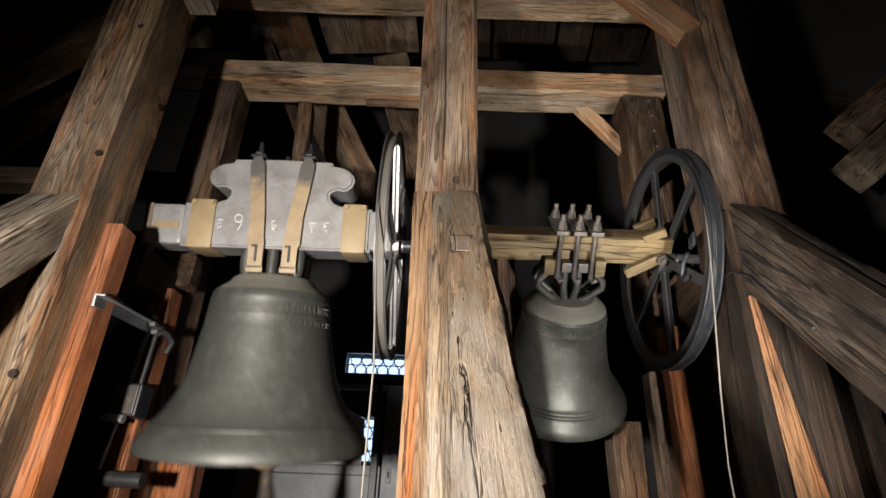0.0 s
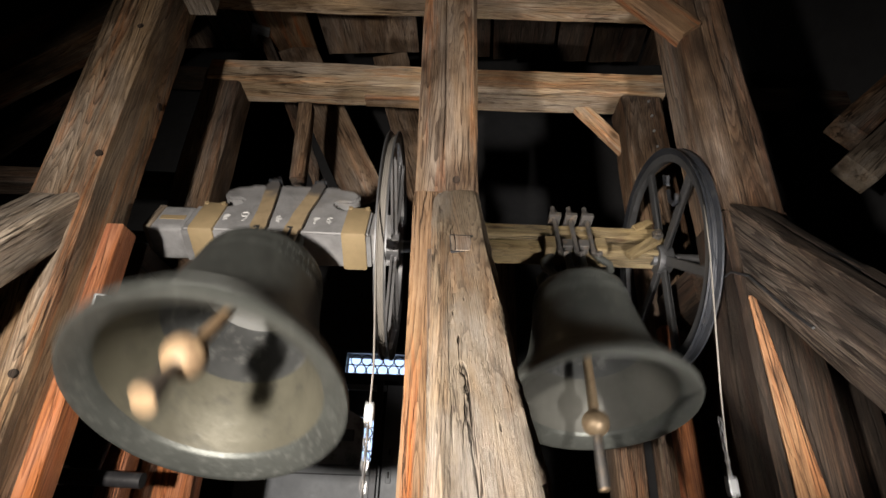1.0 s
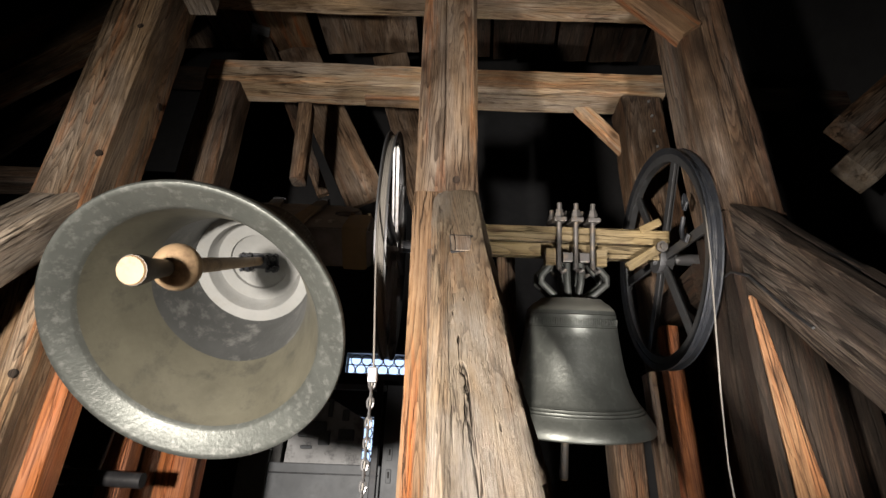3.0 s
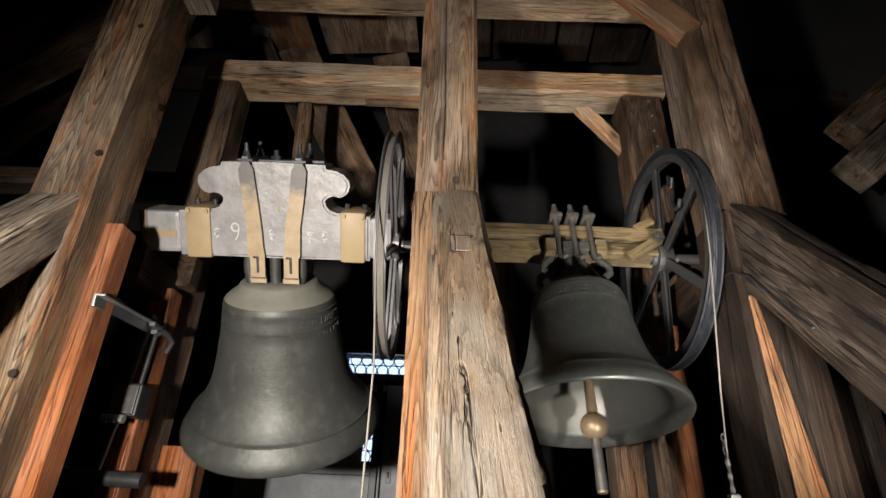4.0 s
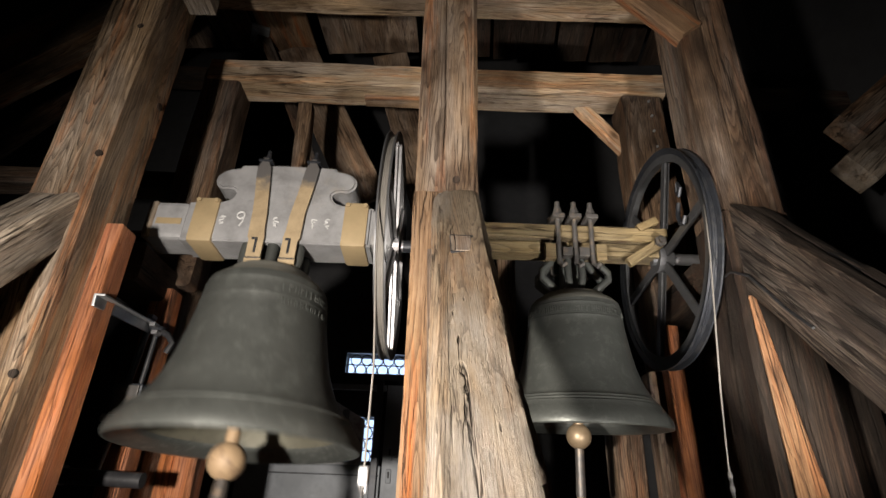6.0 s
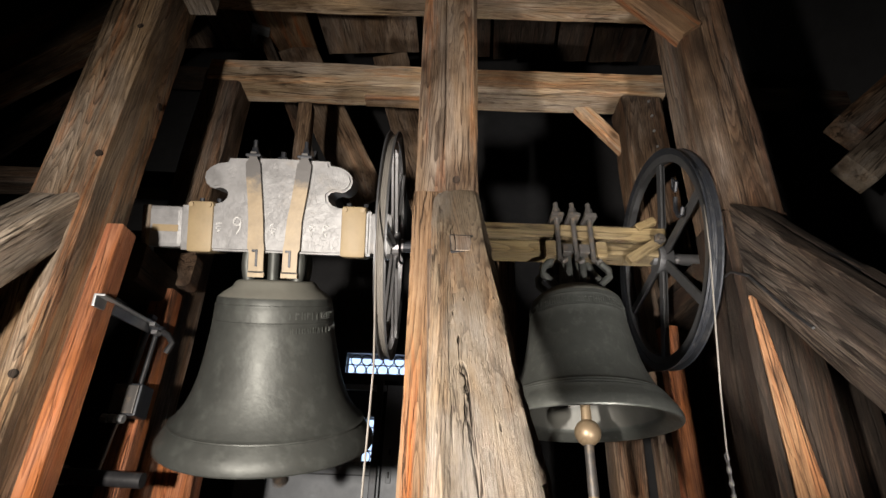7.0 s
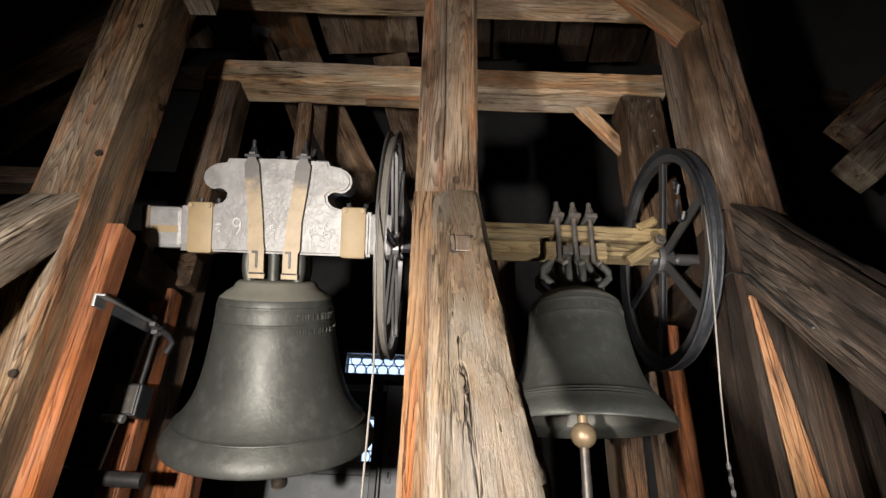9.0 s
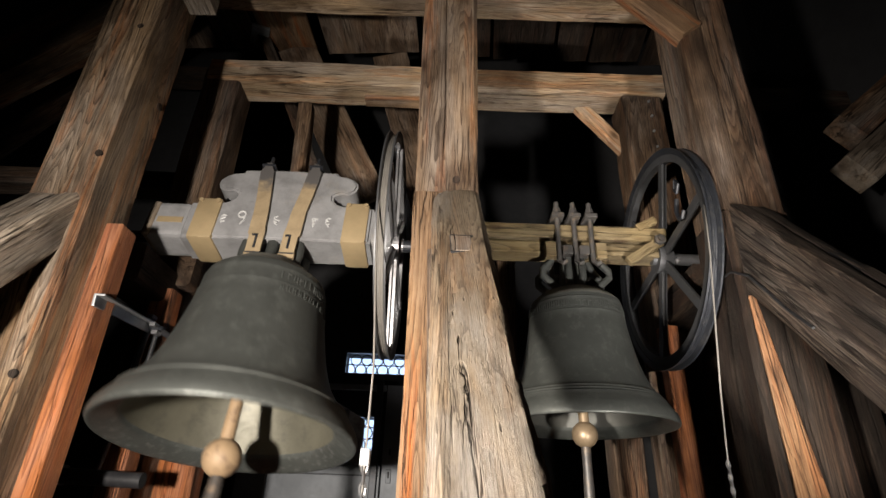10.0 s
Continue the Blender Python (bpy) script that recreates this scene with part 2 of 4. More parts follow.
def white_paint():
    m, t, n, l, b = material("crackled_white_paint")
    v = coords(t, (1, 1, 1))
    a = ramp(n, [(0.33, (0.15, 0.149, 0.151)), (0.52, (0.220, 0.220, 0.225)), (0.75, (0.285, 0.285, 0.29))])
    l.new(tex_noise(t, v, 6.0, 7, 0.65), a.inputs[0])
    vo = n.new("ShaderNodeTexVoronoi")
    vo.feature = "DISTANCE_TO_EDGE"
    vo.inputs["Scale"].default_value = 7.0
    warp = n.new("ShaderNodeVectorMath")
    warp.operation = "ADD"
    nz = n.new("ShaderNodeTexNoise")
    nz.inputs["Scale"].default_value = 5.0
    l.new(v, nz.inputs["Vector"])
    l.new(v, warp.inputs[0])
    l.new(nz.outputs["Color"], warp.inputs[1])
    l.new(warp.outputs[0], vo.inputs["Vector"])
    cr = ramp(n, [(0.0, (1, 1, 1)), (0.022, (0, 0, 0))])
    l.new(vo.outputs["Distance"], cr.inputs[0])
    c = mixed(t, maths(t, "MULTIPLY", cr.outputs[0], 0.03), a.outputs[0], (0.22, 0.20, 0.18))
    dirt = ramp(n, [(0.58, (0, 0, 0)), (0.72, (1, 1, 1))])
    l.new(tex_noise(t, coords(t, (1, 1, 1)), 2.6, 8, 0.75), dirt.inputs[0])
    c = mixed(t, maths(t, "MULTIPLY", dirt.outputs[0], 0.4), c, (0.36, 0.31, 0.25))
    l.new(c, b.inputs["Base Color"])
    b.inputs["Roughness"].default_value = 0.42
    bump(t, maths(t, "SUBTRACT", tex_noise(t, v, 14, 6, 0.6), maths(t, "MULTIPLY", cr.outputs[0], 0.08)), b, 0.7, 0.008)
    return m


WHITE = white_paint()
FIGURE_GLINT = metal("white_figure_glint", (0.50, 0.50, 0.50), 0.4, 0.0, (0.7, 0.7, 0.7), 0.3)

PALE_BOARD = metal("blotched_white_board", (0.62, 0.63, 0.65), 0.7, 0.0, (0.12, 0.12, 0.13), 0.7, 9, 0.4)


def glow(name, colour, strength):
    m, t, n, l, b = material(name)
    e = n.new("ShaderNodeEmission")
    v = coords(t, (1, 1, 1))
    r = ramp(n, [(0.3, tuple(x * 0.8 for x in colour)), (0.7, colour)])
    l.new(tex_noise(t, v, 3.0, 3), r.inputs[0])
    l.new(r.outputs[0], e.inputs[0])
    e.inputs[1].default_value = strength
    l.new(e.outputs[0], n["Material Output"].inputs[0])
    return m


DAYLIGHT = glow("evening_sky_outside", (0.55, 0.72, 1.0), 2.0)


def clear_glass():
    m, t, n, l, b = material("old_window_glass")
    b.inputs["Base Color"].default_value = (0.9, 0.95, 1, 1)
    b.inputs["Roughness"].default_value = 0.06
    b.inputs["Transmission Weight"].default_value = 1.0
    b.inputs["IOR"].default_value = 1.2
    bump(t, tex_noise(t, coords(t, (1, 1, 1)), 12, 2), b, 0.15, 0.003)
    return m


GLASS = clear_glass()

# ---- mesh tools ----


def mesh_of(name, bm, mat, smooth=False):
    bmesh.ops.recalc_face_normals(bm, faces=bm.faces)
    me = bpy.data.meshes.new(name)
    bm.to_mesh(me)
    bm.free()
    me.materials.append(mat)
    if smooth:
        me.polygons.foreach_set("use_smooth", [True] * len(me.polygons))
        me.set_sharp_from_angle(angle=radians(40))
    return me


def part(name, bm, mat, parent, label="", m=None, smooth=False):
    ob = new(name, mesh_of(name, bm, mat, smooth))
    ob.parent = parent
    if m is not None:
        ob.matrix_basis = m
    return tagged(ob, label)


def thing(name, label, category, m=None, group="", kind=""):
    ob = new(name)
    ob.empty_display_size = 0.1
    if m is not None:
        ob.matrix_basis = m
    return tagged(ob, label, category, group, kind)


def solid(name, bm, mat, label, category, m=None, group="", kind="", smooth=False):
    ob = new(name, mesh_of(name, bm, mat, smooth))
    if m is not None:
        ob.matrix_basis = m
    return tagged(ob, label, category, group, kind)


def box(bm, centre, size, bevel=0.0, turn=None, taper=1.0):
    vs = bmesh.ops.create_cube(bm, size=1.0)["verts"]
    for v in vs:
        k = taper if v.co.z > 0 else 1.0
        v.co = Vector((v.co.x * size[0] * k, v.co.y * size[1] * k, v.co.z * size[2]))
    if bevel > 0:
        es = list({e for v in vs for e in v.link_edges})
        res = bmesh.ops.bevel(bm, geom=es, offset=bevel, segments=2, affect="EDGES", profile=0.6)
        vs = list({v for f in res["faces"] for v in f.verts} | {v for v in vs if v.is_valid})
        seen = set(vs)
        for v in list(vs):
            for f in v.link_faces:
                for w in f.verts:
                    seen.add(w)
        vs = list(seen)
    for v in vs:
        if turn is not None:
            v.co = turn @ v.co
        v.co = v.co + Vector(centre)
    return vs


def rod(bm, a, b, r0, r1=None, seg=14, caps=True):
    r1 = r0 if r1 is None else r1
    a, b = Vector(a), Vector(b)
    d = b - a
    m = Matrix.Translation((a + b) / 2) @ d.to_track_quat("Z", "Y").to_matrix().to_4x4()
    return bmesh.ops.create_cone(bm, cap_ends=caps, segments=seg, radius1=r0, radius2=r1, depth=d.length, matrix=m)


def lathe(bm, profile, seg=72, axis="z", closed=False):
    """Turn (radius, height) points about an axis."""
    rings = []
    for r, h in profile:
        ring = []
        for i in range(seg):
            a = 2 * math.pi * i / seg
            p = (r * math.cos(a), r * math.sin(a), h)
            ring.append(bm.verts.new(p if axis == "z" else (h, r * math.cos(a), r * math.sin(a))))
        rings.append(ring)
    pairs = list(zip(rings, rings[1:])) + ([(rings[-1], rings[0])] if closed else [])
    for a, b in pairs:
        for i in range(seg):
            j = (i + 1) % seg
            bm.faces.new((a[i], a[j], b[j], b[i]))
    return rings


def tube(bm, pts, r, seg=8, cap=True):
    pts = [Vector(p) for p in pts]
    rings = []
    side = None
    for i, p in enumerate(pts):
        d = (pts[min(i + 1, len(pts) - 1)] - pts[max(i - 1, 0)]).normalized()
        if side is None:
            side = d.orthogonal().normalized()
        side = (side - d * side.dot(d)).normalized()
        up = d.cross(side)
        rad = r[i] if isinstance(r, (list, tuple)) else r
        rings.append([bm.verts.new(p + rad * (math.cos(2 * math.pi * k / seg) * side + math.sin(2 * math.pi * k / seg) * up)) for k in range(seg)])
    for a, b in zip(rings, rings[1:]):
        for k in range(seg):
            bm.faces.new((a[k], a[(k + 1) % seg], b[(k + 1) % seg], b[k]))
    if cap:
        bm.faces.new(rings[0])
        bm.faces.new(rings[-1])


def ball(bm, centre, r, squash=1.0, seg=28):
    vs = bmesh.ops.create_uvsphere(bm, u_segments=seg, v_segments=seg // 2, radius=r)["verts"]
    for v in vs:
        v.co.z *= squash
        v.co += Vector(centre)


def along(a, b, side):
    """A pose at a whose z axis points to b, and whose x axis lies as near to side as it can."""
    a, z = Vector(a), (Vector(b) - Vector(a)).normalized()
    y = z.cross(Vector(side)).normalized()
    x = y.cross(z)
    return Matrix.Translation(a) @ Matrix((x, y, z)).transposed().to_4x4()


def timber_bm(w, d, length, seed, edge=0.018, rough=0.006, step=0.11, bow=0.0, crack=None, sub=5):
    """A hewn beam from 0 to length along z: wany edges, uneven faces, slight bow."""
    rnd = random.Random(seed)
    bm = bmesh.new()
    n = max(3, int(length / step))
    ph = [rnd.uniform(0, 9) for _ in range(4)]
    rings = []
    for i in range(n + 1):
        z = length * i / n
        ring = []
        bx = bow * math.sin(math.pi * i / n) + 0.004 * math.sin(z * 2.1 + ph[0])
        by = 0.004 * math.sin(z * 1.7 + ph[1])
        e = [edge * (0.7 + 0.8 * abs(noise.noise(Vector((seed * 3.1 + q * 7.7, z * 1.6, 0.3))))) for q in range(4)]
        hw, hd = w / 2, d / 2
        corner = [(hw, -hd), (hw, hd), (-hw, hd), (-hw, -hd)]
        for q in range(4):
            c0, c1 = Vector(corner[q]), Vector(corner[(q + 1) % 4])
            u = (c1 - c0).normalized()
            p0, p1 = c0 + u * e[q], c1 - u * e[(q + 1) % 4]
            nrm = Vector((u.y, -u.x))
            stops = [(k / sub, 0.0) for k in range(sub + 1)]
            if crack and crack[0] == q:
                wob = crack[1] + 0.05 * noise.noise(Vector((seed, z * 1.1, 4.0)))
                gape = max(0.0, min(1.0, 6 * z / length, 6 * (1 - z / length))) * (0.35 + 0.9 * abs(noise.noise(Vector((seed + 5, z * 1.7, 1.0)))))
                hw_ = (0.003 + 0.010 * gape) / (p1 - p0).length
                stops = [(0.0, 0), (wob * 0.55, 0), (wob - hw_ * 1.8, 0), (wob - hw_ * 0.7, -0.012 * gape), (wob, -0.045 * gape), (wob + hw_ * 0.7, -0.012 * gape), (wob + hw_ * 1.8, 0), ((wob + 1) / 2, 0), (1.0, 0)]
            for s, sunk in stops:
                p = p0.lerp(p1, s) + nrm * sunk
                k = noise.noise(Vector((p.x * 9 + seed, p.y * 9, z * 2.6))) * rough
                k += noise.noise(Vector((p.x * 30 + seed, p.y * 30, z * 9))) * rough * 0.45
                if sub > 6:
                    k += noise.noise(Vector((p.x * 55 + seed, p.y * 55, z * 28))) * rough * 0.5
                p = p + nrm * k
                ring.append(bm.verts.new((p.x + bx, p.y + by, z)))
        rings.append(ring)
    m = len(rings[0])
    for a, b in zip(rings, rings[1:]):
        for i in range(m):
            bm.faces.new((a[i], a[(i + 1) % m], b[(i + 1) % m], b[i]))
    bm.faces.new(rings[0])
    bm.faces.new(rings[-1])
    return bm


SEED = [10]


def timber(name, parent, a, b, w, d, mat, label="", side=(1, 0, 0), edge=0.018, rough=0.006, bow=0.0, category="", crack=None, sub=5):
    """w is measured along side, d across it."""
    SEED[0] += 1
    length = (Vector(b) - Vector(a)).length
    bm = timber_bm(w, d, length, SEED[0], edge, rough, 0.03 if sub > 6 else 0.055, bow, crack, sub)
    if parent is None:
        return solid(name, bm, mat, label, category, along(a, b, side), smooth=True)
    return part(name, bm, mat, parent, label, along(a, b, side), smooth=True)


# ---- tower shell ----
def shell():
    def slab(name, lo, hi, mat, label):
        bm = bmesh.new()
        c = [(lo[i] + hi[i]) / 2 for i in range(3)]
        box(bm, c, [hi[i] - lo[i] for i in range(3)])
        return solid(name, bm, mat, label, "wall" if "wall" in name else name, kind="structure")

    slab("floor", (-4.4, -4.6, -0.2), (4.4, 3.2, 0.0), OAK_DARK, "dark worn timber floor of the belfry")
    slab("wall_west", (-4.4, -4.6, 0), (-4.1, 3.2, 8.2), PLASTER, "masonry wall of the tower, its darkness put into the colour")
    slab("wall_east", (4.1, -4.6, 0), (4.4, 3.2, 8.2), PLASTER, "masonry wall of the tower, its darkness put into the colour")
    slab("wall_south", (-4.1, -4.6, 0), (4.1, -4.3, 8.2), PLASTER, "masonry wall of the tower, its darkness put into the colour")
    slab("ceiling", (-4.4, -4.6, 8.2), (4.4, 3.2, 8.4), OAK_DARK, "dark boarded ceiling far above the bells")
    # north wall, with the opening of the leaded window
    bm = bmesh.new()
    x0, x1, z0, z1 = -0.93, -0.12, 2.735, 2.965
    u0, u1, v0, v1 = -0.83, -0.55, 1.93, 2.35
    y0, y1 = 2.75, 3.05
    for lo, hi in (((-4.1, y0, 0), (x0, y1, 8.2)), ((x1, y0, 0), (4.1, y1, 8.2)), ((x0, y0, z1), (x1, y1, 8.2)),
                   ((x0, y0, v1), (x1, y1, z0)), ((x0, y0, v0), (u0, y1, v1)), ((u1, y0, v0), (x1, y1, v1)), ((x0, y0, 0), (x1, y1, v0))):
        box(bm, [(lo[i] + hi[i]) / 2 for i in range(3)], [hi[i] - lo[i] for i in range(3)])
    solid("wall_north", bm, PLASTER, "masonry wall pierced by small leaded windows, its darkness put into the colour", "wall", kind="structure")
    bm = bmesh.new()
    box(bm, (0, 3.6, 2.4), (6, 0.02, 3.0))
    solid("backdrop", bm, DAYLIGHT, "pale blue evening sky outside the tower", "sky", kind="structure")


shell()


def leaded_window(name, x0, x1, z0, z1, y, r):
    """Round panes in lead, in an iron frame."""
    w = thing(name, "small leaded window of round clear panes in daylight", "window", pose((x0 + x1) / 2, y, z0), kind="structure")
    hw, h = (x1 - x0) / 2, z1 - z0
    fr = bmesh.new()
    for c, s in (((-hw, 0, h / 2), (0.03, 0.05, h)), ((hw, 0, h / 2), (0.03, 0.05, h)), ((0, 0, 0), (2 * hw, 0.05, 0.03)), ((0, 0, h), (2 * hw, 0.05, 0.03))):
        box(fr, c, s, 0.004)
    part("window_frame", fr, IRON, w)
    came = bmesh.new()
    rows = max(1, int(round(h / (2 * r * 0.9))))
    cols = int(round(2 * hw / (2 * r)))
    for j in range(rows):
        for i in range(cols):
            cx = -hw + r + i * 2 * r + (r if j % 2 else 0)
            cz = r * 0.95 + j * 2 * r * 0.9
            if cx + r * 0.5 > hw:
                continue
            tube(came, [(cx + r * 0.97 * math.cos(a), 0, cz + r * 0.97 * math.sin(a)) for a in [k * math.pi / 6 for k in range(13)]], 0.006, 5, False)
            pane = bmesh.new()
            bmesh.ops.create_cone(pane, cap_ends=True, segments=16, radius1=r * 0.95, radius2=r * 0.95, depth=0.004, matrix=Matrix.Translation((cx, 0.004, cz)) @ Matrix.Rotation(math.pi / 2, 4, "X"))
            g = part("pane", pane, GLASS, w)
            g.visible_shadow = False
    part("lead_came", came, LEAD, w)
    return w


leaded_window("window_1", -0.93, -0.12, 2.735, 2.965, 2.80, 0.054)
leaded_window("window_2", -0.83, -0.55, 1.93, 2.35, 2.80, 0.058)

# ---- bell frame ----
AXIS_Z, LARGE_Z = 2.754, 2.771


def bell_frame():
    f = thing("belfry_timberwork", "massive old oak bell frame of hewn posts, braces and beams", "bell frame")
    # front posts
    timber("post", f, (-1.596, -0.4625, 0), (-1.596, -0.4625, 5.4), 0.257, 0.315, OAK_LEFT, "weathered oak post with drying cracks", crack=(3, 0.62))
    timber("post", f, (0.005, -0.465, 0), (0.003, -0.465, 2.735), 0.262, 0.27, OAK_WARM, "warm brown worn oak post")
    timber("post", f, (0.003, -0.465, 2.738), (-0.006, -0.465, 5.4), 0.27, 0.27, OAK_PALE, "brown worn oak post with a long crack", crack=(3, 0.43))
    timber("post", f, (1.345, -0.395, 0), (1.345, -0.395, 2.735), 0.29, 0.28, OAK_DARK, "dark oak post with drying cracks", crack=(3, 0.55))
    timber("post", f, (1.345, -0.395, 2.74), (1.345, -0.395, 5.4), 0.286, 0.276, OAK, "weathered oak post with drying cracks", crack=(3, 0.42))
    # sliver of light on the post face, modelled as a tapered orange strip
    bm = bmesh.new()
    box(bm, (0, 0, 0), (0.300, 0.03, 2.34), 0.004, None, 0.09)
    part("fillet", bm, LIGHT_SLIVER, f, "orange-brown sliver of light on the post, built as a tapered strip", pose(1.316, -0.545, 1.17, 0, -3.8, 0))
    # rear posts
    timber("post", f, (-1.60, 0.50, 0), (-1.60, 0.50, 4.29), 0.26, 0.26, OAK, "dark oak rear post")
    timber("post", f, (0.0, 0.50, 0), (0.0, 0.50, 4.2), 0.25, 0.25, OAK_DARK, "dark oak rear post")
    timber("post", f, (1.357, 0.49, 0), (1.357, 0.49, 4.20), 0.285, 0.26, OAK, "dark oak rear post")
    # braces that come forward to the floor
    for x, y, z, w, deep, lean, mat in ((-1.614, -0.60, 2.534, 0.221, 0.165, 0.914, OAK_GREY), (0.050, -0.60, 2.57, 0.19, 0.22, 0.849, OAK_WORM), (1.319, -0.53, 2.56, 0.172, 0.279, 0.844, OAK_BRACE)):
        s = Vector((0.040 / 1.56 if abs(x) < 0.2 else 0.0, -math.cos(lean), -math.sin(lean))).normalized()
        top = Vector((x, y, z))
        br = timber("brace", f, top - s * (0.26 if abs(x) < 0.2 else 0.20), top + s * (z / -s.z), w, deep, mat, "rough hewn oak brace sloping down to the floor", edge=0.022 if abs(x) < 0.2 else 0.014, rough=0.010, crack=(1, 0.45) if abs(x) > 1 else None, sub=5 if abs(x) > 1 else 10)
        if abs(x) < 0.2:
            bm = bmesh.new()
            box(bm, (0.0, 0.109, 0.725), (0.080, 0.012, 0.150), 0.002)
            part("mortise", bm, LEAD, br, "dark mortise gap")
            bm = bmesh.new()
            box(bm, (-0.004, 0.112, 0.729), (0.066, 0.012, 0.128), 0.003)
            part("tenon", bm, OAK_WORM, br, "pale end of a tenon")
        if x > 1:
            bm = bmesh.new()
            box(bm, (0.022, 0.134, 0.66), (0.055, 0.016, 0.15), 0.003)
            part("mortise", bm, LEAD, br, "empty dark mortise")
    # bearing beams that carry the yokes
    for x, w in ((-1.60, 0.24), (0.0, 0.22), (1.36, 0.24)):
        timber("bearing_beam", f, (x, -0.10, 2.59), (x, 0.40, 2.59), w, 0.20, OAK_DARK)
    # cross beams
    timber("cross_beam", f, (-1.70, 0.47, 4.303), (1.52, 0.47, 4.303), 0.24, 0.192, BEAM, "pale hewn cross beam", side=(0, 1, 0))
    timber("cross_beam", f, (-1.69, 0.05, 4.785), (1.55, 0.05, 4.785), 0.24, 0.235, BEAM, "pale hewn cross beam", side=(0, 1, 0))
    for x, y, z in ((-1.492, -0.622, 2.855), (0.045, -0.602, 2.80), (-1.525, -0.622, 3.616), (-1.494, -0.622, 1.906)):
        bm = bmesh.new()
        rod(bm, (x, y - 0.004, z), (x, y + 0.03, z), 0.016, None, 12)
        part("peg", bm, OAK_DARK, f, "dark wooden peg end")
    bm = bmesh.new()
    rod(bm, (-1.49, -0.376, 3.323), (-1.462, -0.376, 3.323), 0.020, None, 12)
    part("peg", bm, OAK_DARK, f, "dark wooden peg end")
    for k in range(5):
        bm = bmesh.new()
        rod(bm, (1.395 + 0.004 * (k % 2), 0.37, 4.15 - 0.13 * k), (1.395 + 0.004 * (k % 2), 0.348, 4.15 - 0.13 * k), 0.011, 0.008, 8)
        part("nail", bm, GALV, f, "bright nail head")
    # timbers behind
    timber("stud", f, (0.385, 0.44, 0), (0.385, 0.44, 3.0), 0.105, 0.08, OAK, "brown upright stud", edge=0.008)
    timber("stud", f, (-1.36, 0.62, 0), (-1.36, 0.62, 1.80), 0.20, 0.14, RED_WOOD, "orange-brown upright stud", edge=0.01)
    timber("stud", f, (1.06, 0.66, 0), (1.06, 0.66, 2.02), 0.17, 0.16, OAK, "brown upright stud with an orange edge", edge=0.012)
    timber("stud", f, (1.20, 0.42, 0), (1.20, 0.42, 2.25), 0.12, 0.12, OAK, "split brown upright stud", edge=0.012)
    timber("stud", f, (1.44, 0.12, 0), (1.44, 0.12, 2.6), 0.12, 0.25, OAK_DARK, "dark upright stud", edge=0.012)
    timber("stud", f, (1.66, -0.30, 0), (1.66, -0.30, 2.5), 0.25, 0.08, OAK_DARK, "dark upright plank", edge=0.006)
    timber("seam_strip", f, (0.028, -0.600, 0), (-0.049, -0.600, 2.46), 0.020, 0.022, OAK, "narrow grey strip in the joint between post and brace", edge=0.003, rough=0.002)
    # upper braces
    timber("corner_brace", f, (1.28, 0.55, 3.82), (0.93, 0.55, 4.285), 0.08, 0.10, BEAM, side=(0, 1, 0))
    timber("corner_brace", f, (1.262, -0.50, 3.829), (0.70, -0.50, 4.512), 0.104, 0.15, OAK_WARM, side=(0, 1, 0), edge=0.008)
    timber("ledger", f, (-1.515, 0.27, 2.715), (-1.515, 0.37, 2.715), 0.22, 0.20, OAK, "brown ledger block on the rear post")
    timber("corner_brace", f, (-1.02, 0.62, 3.55), (-1.06, 0.62, 4.22), 0.10, 0.12, OAK)
    timber("joist_end", f, (-1.398, -0.49, 4.045), (-1.398, -0.38, 4.045), 0.150, 0.12, OAK_GREY, edge=0.006)
    timber("fillet", f, (-0.60, 0.50, 4.195), (-0.14, 0.50, 4.195), 0.10, 0.03, OAK_PALE, side=(0, 1, 0), edge=0.004)
    return f


bell_frame()


# ---- bells ----
OUTER = [(1.000, 0.000), (1.000, 0.018), (0.990, 0.05), (0.962, 0.085), (0.928, 0.12), (0.895, 0.152), (0.892, 0.160), (0.876, 0.162), (0.868, 0.168), (0.866, 0.182), (0.850, 0.186), (0.842, 0.194), (0.838, 0.206), (0.822, 0.210),
         (0.80, 0.235), (0.745, 0.30), (0.70, 0.375), (0.662, 0.46), (0.630, 0.56), (0.604, 0.66), (0.580, 0.76), (0.566, 0.83), (0.568, 0.835), (0.568, 0.845), (0.561, 0.85),
         (0.556, 0.90), (0.550, 0.94), (0.552, 0.945), (0.551, 0.955), (0.543, 0.96), (0.537, 0.990), (0.527, 1.003), (0.47, 1.030), (0.375, 1.060), (0.35, 1.068), (0.20, 1.075), (0.0001, 1.078)]
OUTER = OUTER[:-5] + [(0.47, 1.045), (0.405, 1.072), (0.37, 1.096), (0.20, 1.104), (0.0001, 1.106)]
PLAIN = [(1.000, 0.000), (1.000, 0.018), (0.990, 0.05), (0.962, 0.085), (0.928, 0.12), (0.897, 0.150), (0.903, 0.155), (0.901, 0.162), (0.884, 0.166), (0.866, 0.176),
         (0.80, 0.235), (0.745, 0.30), (0.70, 0.375), (0.662, 0.46), (0.630, 0.56), (0.604, 0.66), (0.580, 0.76), (0.566, 0.83), (0.568, 0.835), (0.568, 0.845), (0.561, 0.85),
         (0.556, 0.90), (0.550, 0.94), (0.552, 0.945), (0.551, 0.955), (0.543, 0.96), (0.537, 0.990), (0.527, 1.003), (0.47, 1.030), (0.375, 1.060), (0.35, 1.068), (0.20, 1.075), (0.0001, 1.078)]
DOME = [(0.47, 1.040), (0.405, 1.072), (0.378, 1.105), (0.355, 1.118), (0.20, 1.124), (0.0001, 1.126)]
